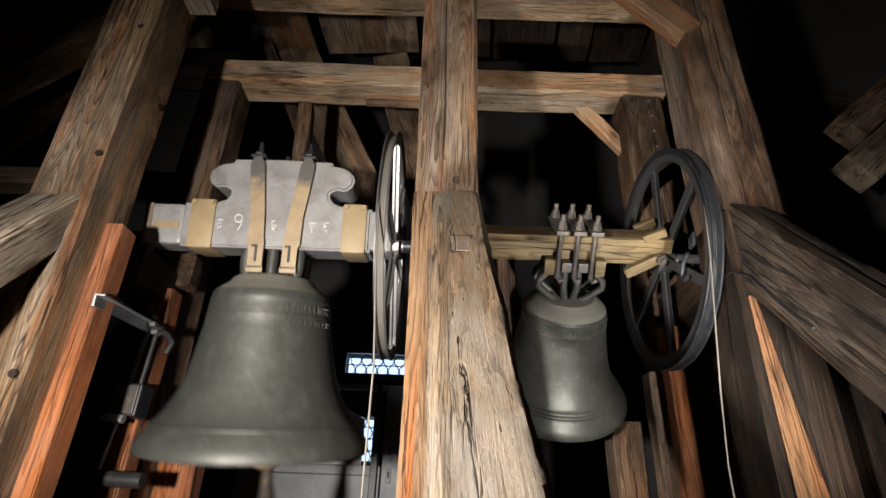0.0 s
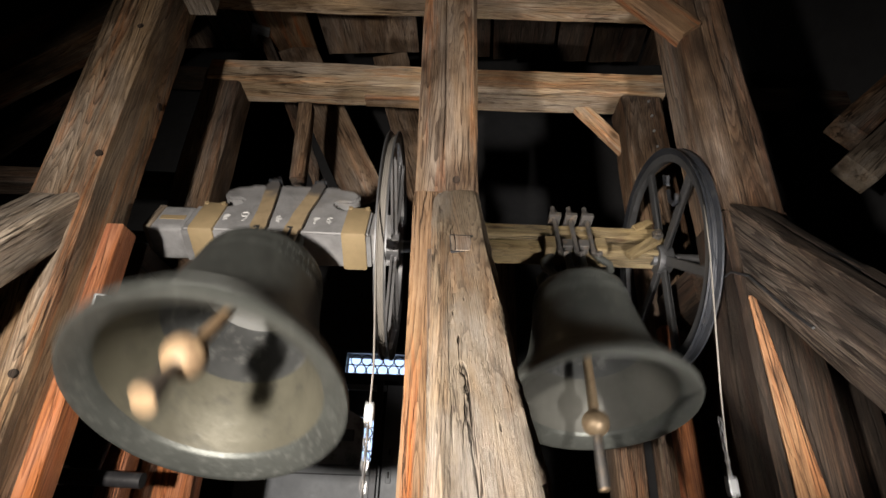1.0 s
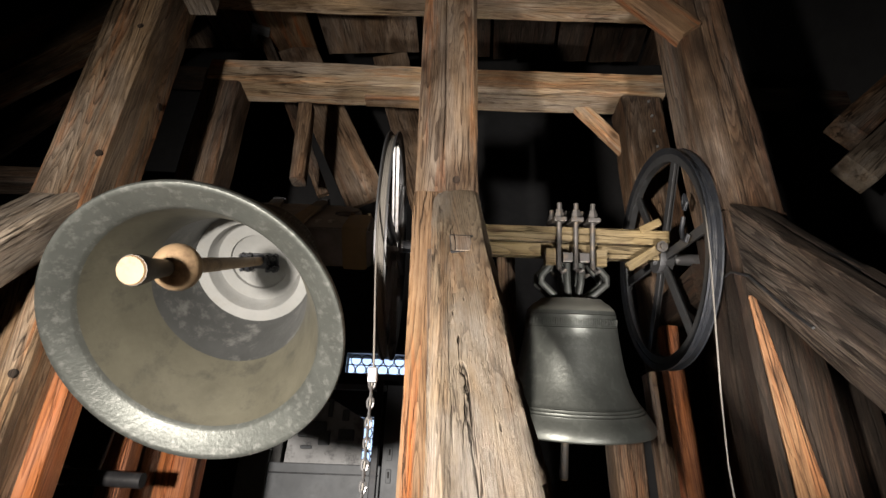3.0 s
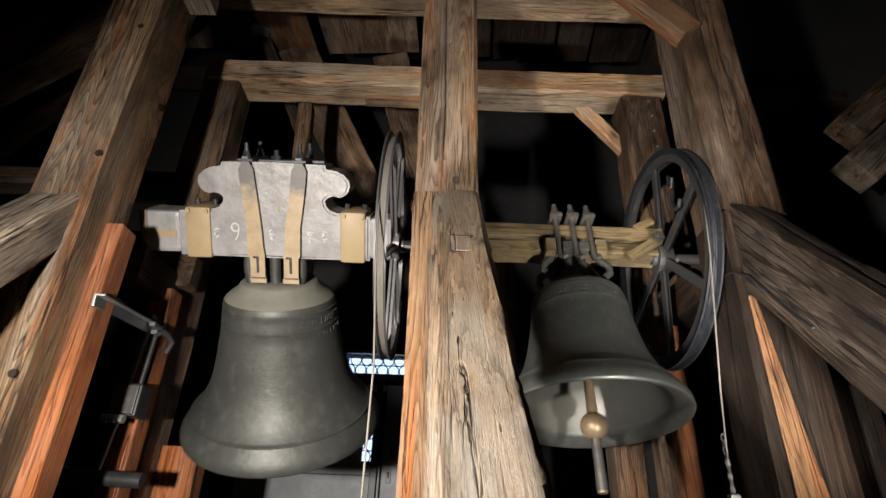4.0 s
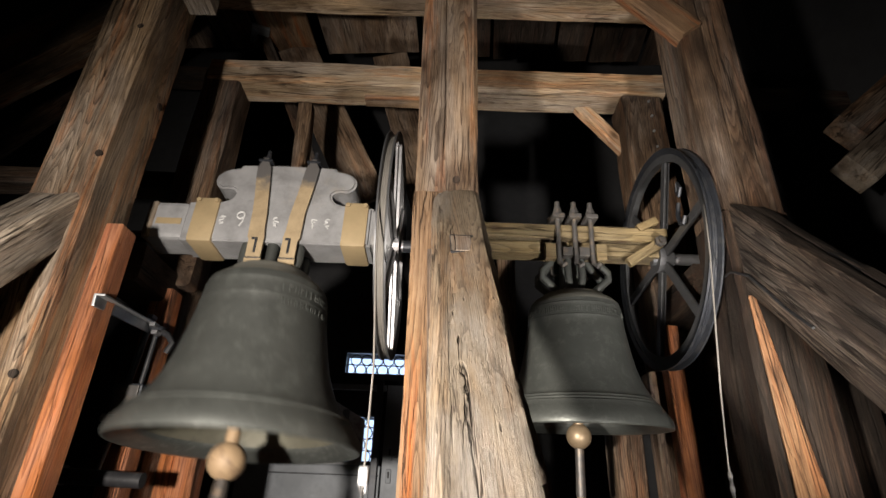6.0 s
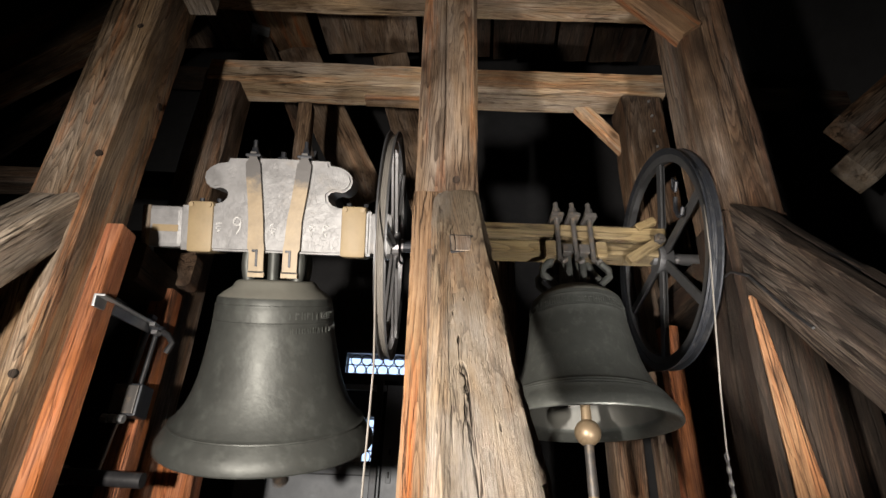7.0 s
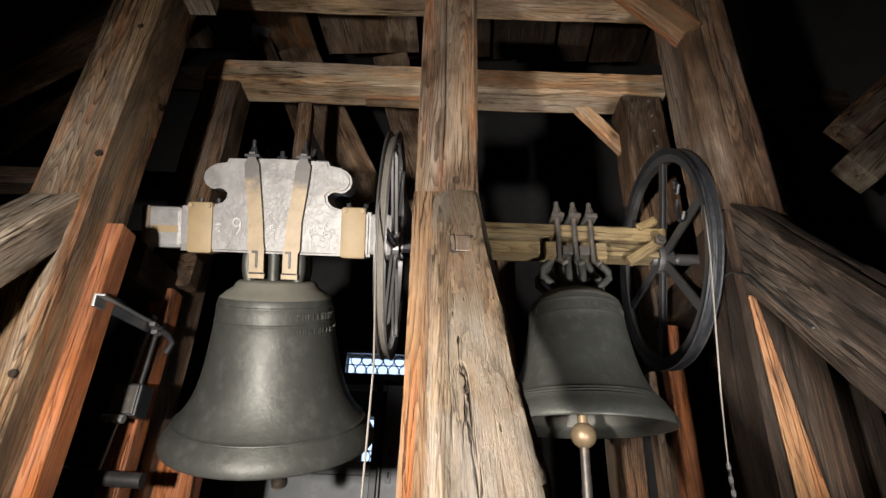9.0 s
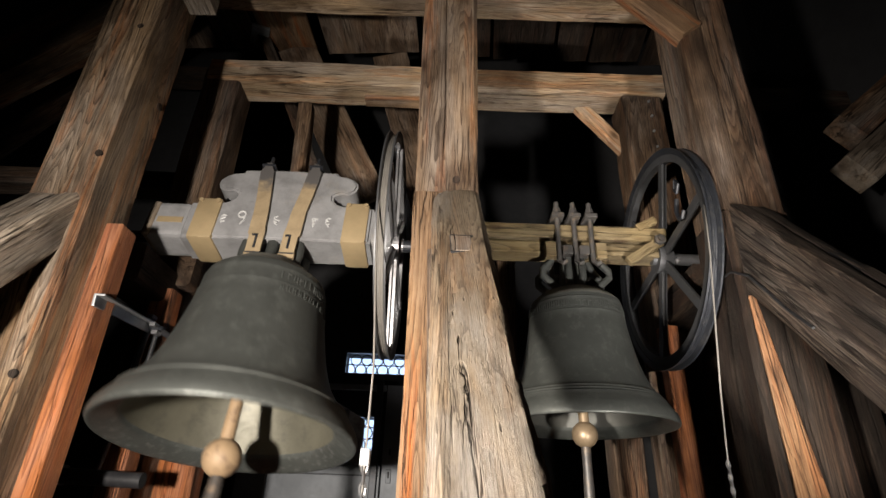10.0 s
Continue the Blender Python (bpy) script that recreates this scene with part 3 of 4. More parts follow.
PLAIN = PLAIN[:-5] + DOME
INNER = [(1.000, 0.000), (0.992, -0.010), (0.975, -0.012), (0.955, -0.004), (0.83, 0.045), (0.815, 0.055), (0.80, 0.075), (0.76, 0.15), (0.70, 0.24), (0.645, 0.34), (0.59, 0.47), (0.55, 0.60), (0.52, 0.73), (0.50, 0.84), (0.492, 0.85), (0.40, 0.865), (0.392, 0.875), (0.38, 0.93), (0.35, 0.955), (0.25, 0.965), (0.245, 0.985), (0.235, 0.99), (0.0001, 1.0)]


def bell_shell(parent, radius, lip, shoulder, skin, outer, lip_mat, in_mat, seg=96):
    """The casting: outside skin as one part, inside as another below it."""
    h = lip - shoulder
    bm = bmesh.new()
    lathe(bm, [(r * radius, -lip + z * h) for r, z in outer[:-6]], seg)
    body = part("bell_casting", bm, skin, parent, "grey-green patinated bronze bell casting", smooth=True)
    bm = bmesh.new()
    lathe(bm, [(r * radius, -lip + z * h) for r, z in outer[-7:]], seg)
    part("crown_top", bm, DUSTY, body, "dusty top of the bell", smooth=True)
    bm = bmesh.new()
    lathe(bm, [(r * radius, -lip + z * h) for r, z in INNER[:7]], seg)
    part("lip", bm, lip_mat, body, "pale worn lip of the bell", smooth=True)
    bm = bmesh.new()
    lathe(bm, [(r * radius, -lip + z * h) for r, z in INNER[6:11]], seg)
    part("inside", bm, in_mat, body, "olive dusty bell interior", smooth=True)
    bm = bmesh.new()
    lathe(bm, [(r * radius, -lip + z * h) for r, z in INNER[10:15]], seg)
    part("upper_inside", bm, INSIDE_DARK, body, "sooty mottled upper interior", smooth=True)
    bm = bmesh.new()
    lathe(bm, [(r * radius, -lip + z * h) for r, z in INNER[14:]], seg)
    part("crown_inside", bm, INSIDE_PALE, body, "chalky pale underside of the crown", smooth=True)
    return body


def inscription(body, radius, lip, shoulder, rows, start, count, pitch):
    """Raised lettering too worn to read, as plain bars."""
    h = lip - shoulder
    rnd = random.Random(4)
    for f, size in rows:
        bm = bmesh.new()
        r = radius * (0.557 + max(0.0, 0.90 - f) * 0.17) + 0.001
        for i in range(count):
            a = start + i * pitch
            ww = size * rnd.uniform(0.25, 0.6)
            m = Matrix.Rotation(a, 3, "Z")
            for k in range(rnd.choice((1, 2, 2))):
                box(bm, m @ Vector((r, (k - 0.5) * size * 0.45, -lip + f * h)), (0.003, size * 0.18, size), 0.0, m)
            if rnd.random() < 0.6:
                box(bm, m @ Vector((r, 0, -lip + f * h + rnd.choice((-0.3, 0.3, 0)) * size)), (0.003, ww, size * 0.2), 0.0, m)
        tagged(part("inscription", bm, LIP if radius > 0.5 else BRONZE_DARK, body, "raised worn lettering"), kind="stuff")


def clapper(parent, hang, to_ball, ball_r, tail, mats, stem_r, flare=1.75):
    """Hangs from a pin below the crown; its own pose swings it."""
    bm = bmesh.new()
    rod(bm, (0, 0, 0.0), (0, 0, -to_ball + ball_r * 0.6), stem_r * 0.75, stem_r * 1.15, 12)
    c = part("clapper", bm, mats[0], parent, "iron clapper with a round ball", pose(0, 0, -hang), smooth=True)
    bm = bmesh.new()
    ball(bm, (0, 0, -to_ball), ball_r, 1.0)
    part("ball", bm, mats[1], c, smooth=True)
    bm = bmesh.new()
    lathe(bm, [(0.0001, -to_ball - ball_r * 0.8), (stem_r * 1.0, -to_ball - ball_r * 0.8), (stem_r * (0.55 + 0.4 * flare), -to_ball - tail * 0.6), (stem_r * flare, -to_ball - tail * 0.9), (stem_r * flare * 0.97, -to_ball - tail), (0.0001, -to_ball - tail - 0.004)], 16)
    part("tail", bm, mats[2], c, smooth=True)
    bm = bmesh.new()
    rod(bm, (0, 0, -to_ball - tail + 0.002), (0, 0, -to_ball - tail - 0.008), stem_r * flare * 0.96, stem_r * flare * 0.86, 16)
    part("tail_face", bm, mats[0], c, "pale worn end face")
    bm = bmesh.new()
    rod(bm, (-0.05, 0, 0), (0.05, 0, 0), 0.018, None, 12)
    box(bm, (-0.035, 0, 0.03), (0.012, 0.05, 0.10), 0.003)
    box(bm, (0.035, 0, 0.03), (0.012, 0.05, 0.10), 0.003)
    big = stem_r / 0.026
    box(bm, (0, 0, 0.008), (0.17 * big, 0.075 * big, 0.02), 0.004)
    for nx in (-0.075, -0.045, 0.045, 0.075):
        for ny in (-0.028, 0.028):
            rod(bm, (nx * big, ny * big, 0.02), (nx * big, ny * big, -0.05 * big), 0.009 * big, None, 8)
            rod(bm, (nx * big, ny * big, -0.005), (nx * big, ny * big, -0.028 * big), 0.017 * big, None, 6)
    part("clapper_joint", bm, IRON, parent, "black iron clapper hinge", pose(0, 0, -hang))
    return c


def wheel(parent, x, radius, width, spokes, mat, phase, inner_mat, deep=0.055, cable=None):
    """Rope wheel with a grooved rim, in the plane across the axis."""
    bm = bmesh.new()
    hw = width / 2
    prof = [(radius - 0.030, -hw * 0.75), (radius, -hw), (radius, -hw * 0.72), (radius - 0.030, -hw * 0.35), (radius - 0.030, hw * 0.35), (radius, hw * 0.72), (radius, hw), (radius - 0.030, hw * 0.75)]
    lathe(bm, prof, 72, "x", True)
    rim = part("wheel", bm, mat, parent, "rope wheel with a grooved rim", pose(x, 0, 0), smooth=True)
    bm = bmesh.new()
    lathe(bm, [(radius - deep, -hw * 0.55), (radius - 0.031, -hw * 0.70), (radius - 0.031, hw * 0.70), (radius - deep, hw * 0.55)], 72, "x", True)
    part("felloe", bm, inner_mat, rim, "grey painted inner ring", smooth=True)
    for i in range(spokes):
        a = phase + 2 * math.pi * i / spokes
        bm = bmesh.new()
        box(bm, (0, 0, radius * 0.5 - 0.012), (0.014, 0.048, radius - 0.06), 0.003)
        box(bm, (0.014, 0, radius * 0.5 - 0.012), (0.024, 0.012, radius - 0.06), 0.002)
        part("spoke", bm, inner_mat, rim, m=Matrix.Rotation(a, 4, "X"))
    bm = bmesh.new()
    rod(bm, (-0.035, 0, 0), (0.035, 0, 0), 0.075, None, 24)
    rod(bm, (-0.055, 0, 0), (0.055, 0, 0), 0.035, None, 16)
    part("hub", bm, inner_mat, rim)
    bm = bmesh.new()
    for k in (-1, 0, 1):
        tube(bm, [(k * 0.009, (radius - 0.022) * math.cos(a), (radius - 0.022) * math.sin(a)) for a in [j * 2 * math.pi / 64 for j in range(65)]], 0.0055, 6, False)
    part("wound_cable", bm, cable or ROPE_GREY, rim, "steel cable lying in the groove")
    return rim


def large_bell():
    b = thing("church_bell", "large patinated bronze bell on a white painted yoke, swinging", "bell", pose(-0.861, 0, LARGE_Z))
    body = bell_shell(b, 0.533, 1.022, 0.290, BRONZE, PLAIN, LIP, BRONZE_IN)
    inscription(body, 0.533, 1.022, 0.290, ((0.895, 0.034), (0.80, 0.026)), -1.02, 17, 0.10)
    # yoke: a beam with a scrolled crest, cut from one thick board
    outline = [(0.0, -0.062), (0.49, -0.062), (0.49, 0.165), (0.32, 0.178), (0.287, 0.190), (0.268, 0.212), (0.264, 0.238), (0.280, 0.254), (0.305, 0.262), (0.335, 0.256),
               (0.355, 0.262), (0.378, 0.282), (0.388, 0.312), (0.382, 0.342), (0.358, 0.368), (0.322, 0.386), (0.272, 0.394), (0.264, 0.414), (0.0, 0.420)]
    bm = bmesh.new()
    pts = [(x, z) for x, z in outline] + [(0.02 - x, z) for x, z in reversed(outline) if x > 0]
    face = bm.faces.new([bm.verts.new((x, -0.105, z)) for x, z in pts])
    ext = bmesh.ops.extrude_face_region(bm, geom=[face])
    for v in ext["geom"]:
        if isinstance(v, bmesh.types.BMVert):
            v.co.y = 0.105
    sharp = [e for e in bm.edges if abs(e.verts[0].co.y - e.verts[1].co.y) < 1e-5]
    bmesh.ops.bevel(bm, geom=sharp, offset=0.012, segments=2, affect="EDGES")
    yoke = part("yoke", bm, WHITE, b, "white painted wooden yoke with scrolled shoulders", smooth=True)
    # beam ends
    for x0, x1 in ((-0.662, -0.466), (0.486, 0.60)):
        bm = bmesh.new()
        box(bm, ((x0 + x1) / 2, 0, 0.054), (x1 - x0, 0.20, 0.212), 0.022)
        part("yoke_end", bm, WHITE, yoke)
    bm = bmesh.new()
    box(bm, (-0.648, -0.002, 0.056), (0.045, 0.206, 0.212), 0.012)
    part("end_grain", bm, OAK_GREY, yoke, "bare weathered end of the yoke")
    bm = bmesh.new()
    box(bm, (-0.550, -0.1015, 0.045), (0.13, 0.004, 0.035), 0.001)
    part("bare_patch", bm, TAN, yoke, "bare wood patch in the paint")
    # collars
    for x in (-0.370, 0.405):
        bm = bmesh.new()
        box(bm, (x, 0, 0.058), (0.130, 0.236, 0.262), 0.02)
        for v in bm.verts:
            if abs(v.co.z - 0.058) < 0.08:
                v.co.x = x + (v.co.x - x) * 0.93
        col = part("collar", bm, TAN, yoke, "tan painted iron collar", smooth=True)
        for dx in (-0.045, 0.045):
            bm = bmesh.new()
            rod(bm, (x + dx, -0.126, 0.168), (x + dx, -0.112, 0.168), 0.012, None, 10)
            part("rivet", bm, TAN, col)
            bm = bmesh.new()
            rod(bm, (x + dx, 0, 0.185), (x + dx, 0, 0.215), 0.014, None, 8)
            part("bolt", bm, IRON, col)
    # straps with a slotted eye and a bolt above the crest
    for sx, lean in ((-1, 0.045), (1, 0.03)):
        x_low, x_top = 0.012 + sx * 0.083, 0.016 + sx * (0.126 + lean * 0.1)
        for y in (-0.122, 0.122):
            bm = bmesh.new()
            prof = [(x_low, -0.188, 0.040), (x_low, -0.165, 0.041), (x_low + sx * 0.001, -0.155, 0.037), (x_low + sx * 0.002, -0.06, 0.037), (x_low + sx * 0.006, -0.045, 0.042), (x_low + sx * 0.010, 0.00, 0.039), (x_low + sx * 0.014, 0.10, 0.037), (x_top - sx * 0.018, 0.22, 0.036), (x_top - sx * 0.006, 0.32, 0.037), (x_top, 0.385, 0.036), (x_top, 0.410, 0.022), (x_top, 0.445, 0.014)]
            f0, f1 = [], []
            for x, z, w in prof:
                f0.append([bm.verts.new((x - w, y - 0.008, z)), bm.verts.new((x + w, y - 0.008, z))])
                f1.append([bm.verts.new((x - w, y + 0.008, z)), bm.verts.new((x + w, y + 0.008, z))])
            for k in range(len(prof) - 1):
                bm.faces.new((f0[k][0], f0[k][1], f0[k + 1][1], f0[k + 1][0]))
                bm.faces.new((f1[k][1], f1[k][0], f1[k + 1][0], f1[k + 1][1]))
                bm.faces.new((f0[k][0], f0[k + 1][0], f1[k + 1][0], f1[k][0]))
                bm.faces.new((f0[k][1], f1[k][1], f1[k + 1][1], f0[k + 1][1]))
            bm.faces.new((f0[0][0], f1[0][0], f1[0][1], f0[0][1]))
            bm.faces.new((f0[-1][0], f0[-1][1], f1[-1][1], f1[-1][0]))
            st = part("strap", bm, STRAP, yoke, "tan painted iron suspension strap")
            bm = bmesh.new()
            box(bm, (x_low, y + math.copysign(0.006, y), -0.092), (0.012, 0.012, 0.085), 0.002)
            box(bm, (x_low - 0.012, y + math.copysign(0.006, y), -0.055), (0.024, 0.012, 0.012), 0.002)
            box(bm, (x_low, y + math.copysign(0.008, y), -0.162), (0.078, 0.008, 0.008), 0.004)
            part("slot", bm, IRON, st)
        bm = bmesh.new()
        for y in (-0.10, 0.10):
            rod(bm, (x_top, y, 0.405), (x_top, y, 0.510), 0.011, 0.010, 10)
            rod(bm, (x_top, y, 0.434), (x_top, y, 0.452), 0.025, 0.022, 6)
            rod(bm, (x_top, y, 0.452), (x_top, y, 0.472), 0.018, 0.016, 6)
        box(bm, (x_top, 0, 0.428), (0.075, 0.27, 0.014), 0.003)
        part("bolt", bm, IRON, yoke, "dark iron bolt and plate")
    bm = bmesh.new()
    rod(bm, (0, 0, 0.415), (0, 0, 0.475), 0.013, None, 8)
    rod(bm, (0, 0, 0.424), (0, 0, 0.446), 0.028, None, 6)
    box(bm, (0.0, 0, 0.422), (0.22, 0.10, 0.012), 0.003)
    box(bm, (0.20, 0, 0.424), (0.10, 0.07, 0.014), 0.003)
    part("bolt", bm, IRON, yoke)
    # raised figures, too worn to read; white colour stands for their glints
    rnd = random.Random(8)
    bm = bmesh.new()
    tube(bm, [(-0.185 + 0.019 * math.cos(a), -0.1065, 0.090 + 0.020 * math.sin(a)) for a in [k * math.pi / 6 for k in range(13)]] + [(-0.170, -0.1065, 0.055), (-0.185, -0.1065, 0.026)], 0.005, 6)
    part("painted_figure", bm, FIGURE_GLINT, yoke, "raised figure nine, its glint put into white colour")
    for x in (-0.275, 0.0, 0.195, 0.265):
        bm = bmesh.new()
        s = 0.055 if abs(x + 0.215) > 0.01 else 0.075
        for k in range(3):
            tube(bm, [(x + s * 0.28 * math.cos(a) * (1 if k else 0.7), -0.1065, 0.055 + (k - 1) * s * 0.33 + s * 0.2 * math.sin(a)) for a in [rnd.uniform(0, 3) + j * 0.5 for j in range(6)]], 0.004, 5)
        part("painted_figure", bm, FIGURE_GLINT, yoke, "raised worn figure, its glint put into white colour")
    # crown loops
    for x, ry in ((-0.14, 0.05), (0.0, 0.05), (0.14, 0.05)):
        for y in (-0.07, 0.07):
            bm = bmesh.new()
            tube(bm, [(x * 0.85 + 0.9 * x * 0.12 * math.sin(k * math.pi / 8), y, -0.215 + 0.19 * k / 8) for k in range(9)], 0.030, 10)
            part("crown_loop", bm, BRONZE, body, smooth=True)
    for x0, x1 in ((-0.80, -0.66), (0.57, 0.80)):
        bm = bmesh.new()
        rod(bm, (x0, 0, 0), (x1, 0, 0), 0.032, None, 16)
        part("gudgeon", bm, IRON, b)
    wheel(b, 0.598, 0.590, 0.052, 6, WHEEL_GREY, 0.4, STEEL, 0.055, ROPE_GREY)
    c = clapper(b, 0.30, 0.80, 0.078, 0.26, (CLAPPER_IRON, CLAPPER_IRON, CLAPPER_GREASY), 0.026)
    return b, c


def small_bell():
    b = thing("church_bell", "smaller dark bronze bell on an oak yoke with rope wheel", "bell", pose(0.67, 0, AXIS_Z))
    body = bell_shell(b, 0.409, 0.86, 0.282, BRONZE_DARK, OUTER, BRONZE_DARK, INSIDE_GREY)
    inscription(body, 0.409, 0.86, 0.282, ((0.895, 0.030),), -3.1, 60, 0.105)
    # yoke of two stacked beams
    bm = bmesh.new()
    box(bm, (0, -0.012, 0.098), (0.97, 0.15, 0.078), 0.008)
    yoke = part("yoke", bm, YOKE_WOOD, b, "yellowish varnished oak yoke of two stacked beams", Matrix.Rotation(0, 4, "Y"))
    bm = bmesh.new()
    box(bm, (0, 0.006, 0.020), (0.97, 0.12, 0.068), 0.008)
    part("lower_beam", bm, YOKE_WOOD, yoke)
    # clamps
    for x in (-0.085, 0.0, 0.085):
        bm = bmesh.new()
        for y in (-0.105, 0.09):
            rod(bm, (x, y, -0.085), (x, y, 0.255), 0.0125, None, 10)
            rod(bm, (x, y, 0.180), (x, y, 0.203), 0.024, None, 6)
            rod(bm, (x, y, 0.203), (x, y, 0.220), 0.019, None, 6)
            tube(bm, [(x + 0.0, y, -0.05), (x + 0.004, y, -0.08), (x + 0.016, y - 0.01, -0.098), (x + 0.032, y - 0.01, -0.085)], 0.013, 8)
        cl = part("clamp_rod", bm, DARK_IRON, yoke, "dull dark steel clamp rod with nuts")
        bm = bmesh.new()
        box(bm, (x, -0.008, 0.167), (0.062, 0.27, 0.022), 0.003)
        part("clamp_plate", bm, DARK_IRON, cl)
    for x, tall in ((-0.128, 0.085), (-0.042, 0.050), (0.042, 0.050), (0.128, 0.085)):
        bm = bmesh.new()
        box(bm, (x, -0.090, -0.022), (0.052, 0.060, tall), 0.005)
        part("packing_block", bm, YOKE_WOOD if abs(x) > 0.1 else DARK_IRON, yoke, "short packing block under the yoke")
    # crown of bent loops
    for x, out in ((-0.12, -1), (-0.035, 0), (0.035, 0), (0.12, 1)):
        for y in (-0.06, 0.06):
            bm = bmesh.new()
            tube(bm, [(x * 0.55, y * 0.8, -0.235), (x * 0.75 + out * 0.02, y, -0.20), (x + out * 0.045, y * 1.1, -0.15), (x + out * 0.045, y * 1.1, -0.115), (x + out * 0.005, y, -0.07), (x * 0.8, y, -0.01)], 0.019, 10)
            part("crown_loop", bm, BRONZE, body, smooth=True)
    for x0, x1 in ((-0.57, -0.46), (0.46, 0.72)):
        bm = bmesh.new()
        rod(bm, (x0, 0, 0), (x1, 0, 0), 0.03, None, 16)
        part("gudgeon", bm, STEEL, b)
    w = wheel(b, 0.477, 0.572, 0.062, 6, IRON, 0.35, WHEEL_GREY, 0.068, IRON)
    # wooden struts between yoke and wheel
    for a, b2, wide in (((0.335, -0.075, 0.130), (0.435, -0.085, 0.180), 0.042), ((0.27, -0.075, -0.060), (0.445, -0.095, 0.055), 0.048), ((0.335, 0.075, 0.130), (0.435, 0.085, 0.180), 0.042)):
        bm = bmesh.new()
        n = (Vector(b2) - Vector(a)).length
        box(bm, (n / 2, 0, 0), (n, 0.042, wide), 0.008)
        part("strut", bm, YOKE_WOOD, yoke, "wooden strut bolted to the wheel", along(a, b2, (0, 0, 1)) @ Matrix.Rotation(radians(-90), 4, "Y"))
    bm = bmesh.new()
    rod(bm, (0.425, -0.140, 0.045), (0.425, -0.122, 0.045), 0.030, None, 6)
    rod(bm, (0.425, -0.155, 0.045), (0.425, -0.122, 0.045), 0.014, None, 10)
    part("bolt", bm, DARK_IRON, yoke, "dark bolt through the strut")
    # hook and shackle on a spoke of the wheel
    bm = bmesh.new()
    tube(bm, [(-0.03, -0.33, 0.16), (-0.034, -0.315, 0.10), (-0.036, -0.335, 0.05), (-0.034, -0.365, 0.04), (-0.03, -0.38, 0.07)], 0.011, 8)
    tube(bm, [(-0.03, -0.345, 0.19), (-0.03, -0.325, 0.22), (-0.03, -0.345, 0.26), (-0.03, -0.37, 0.22), (-0.03, -0.345, 0.19)], 0.009, 8)
    part("hook", bm, IRON, w, "black iron hook on the wheel", smooth=True)
    c = clapper(b, 0.25, 0.645, 0.058, 0.26, (BRASSY, BRASSY, DARK_IRON), 0.021, 1.1)
    return b, c


LARGE, LARGE_CLAPPER = large_bell()
SMALL, SMALL_CLAPPER = small_bell()


# ---- things round the bells ----
def ropes():
    for name, pts, r in (("bell_rope", [(-0.28, -0.572, 2.70), (-0.262, -0.585, 2.35), (-0.236, -0.592, 2.0), (-0.236, -0.592, 0.0)], 0.0038),
                         ("bell_rope", [(1.13, -0.545, 2.80), (1.10, -0.555, 2.5), (1.035, -0.556, 1.95), (1.012, -0.556, 1.7), (1.012, -0.556, 0.0)], 0.0034)):
        bm = bmesh.new()
        tube(bm, pts, r, 8)
        solid(name, bm, ROPE_GREY, "thin pale steel cable hanging from the rope wheel", "cable", group="bell ropes", smooth=True)


ropes()


def side_planks():
    timber("plank_post", None, (-1.432, -0.40, 0), (-1.432, -0.40, 2.60), 0.076, 0.12, RED_WOOD, "red stained square timber bolted beside the post", category="timber", edge=0.006, rough=0.002)
    timber("plank_post", None, (-1.50, 0.25, 0), (-1.50, 0.25, 2.56), 0.11, 0.12, RED_WOOD, "red stained square timber standing upright", category="timber", edge=0.006, rough=0.002)
    timber("plank_post", None, (1.215, 0.22, 0), (1.215, 0.22, 2.45), 0.085, 0.09, RED_WOOD, "red stained square timber standing upright", category="timber", edge=0.006, rough=0.002)


side_planks()


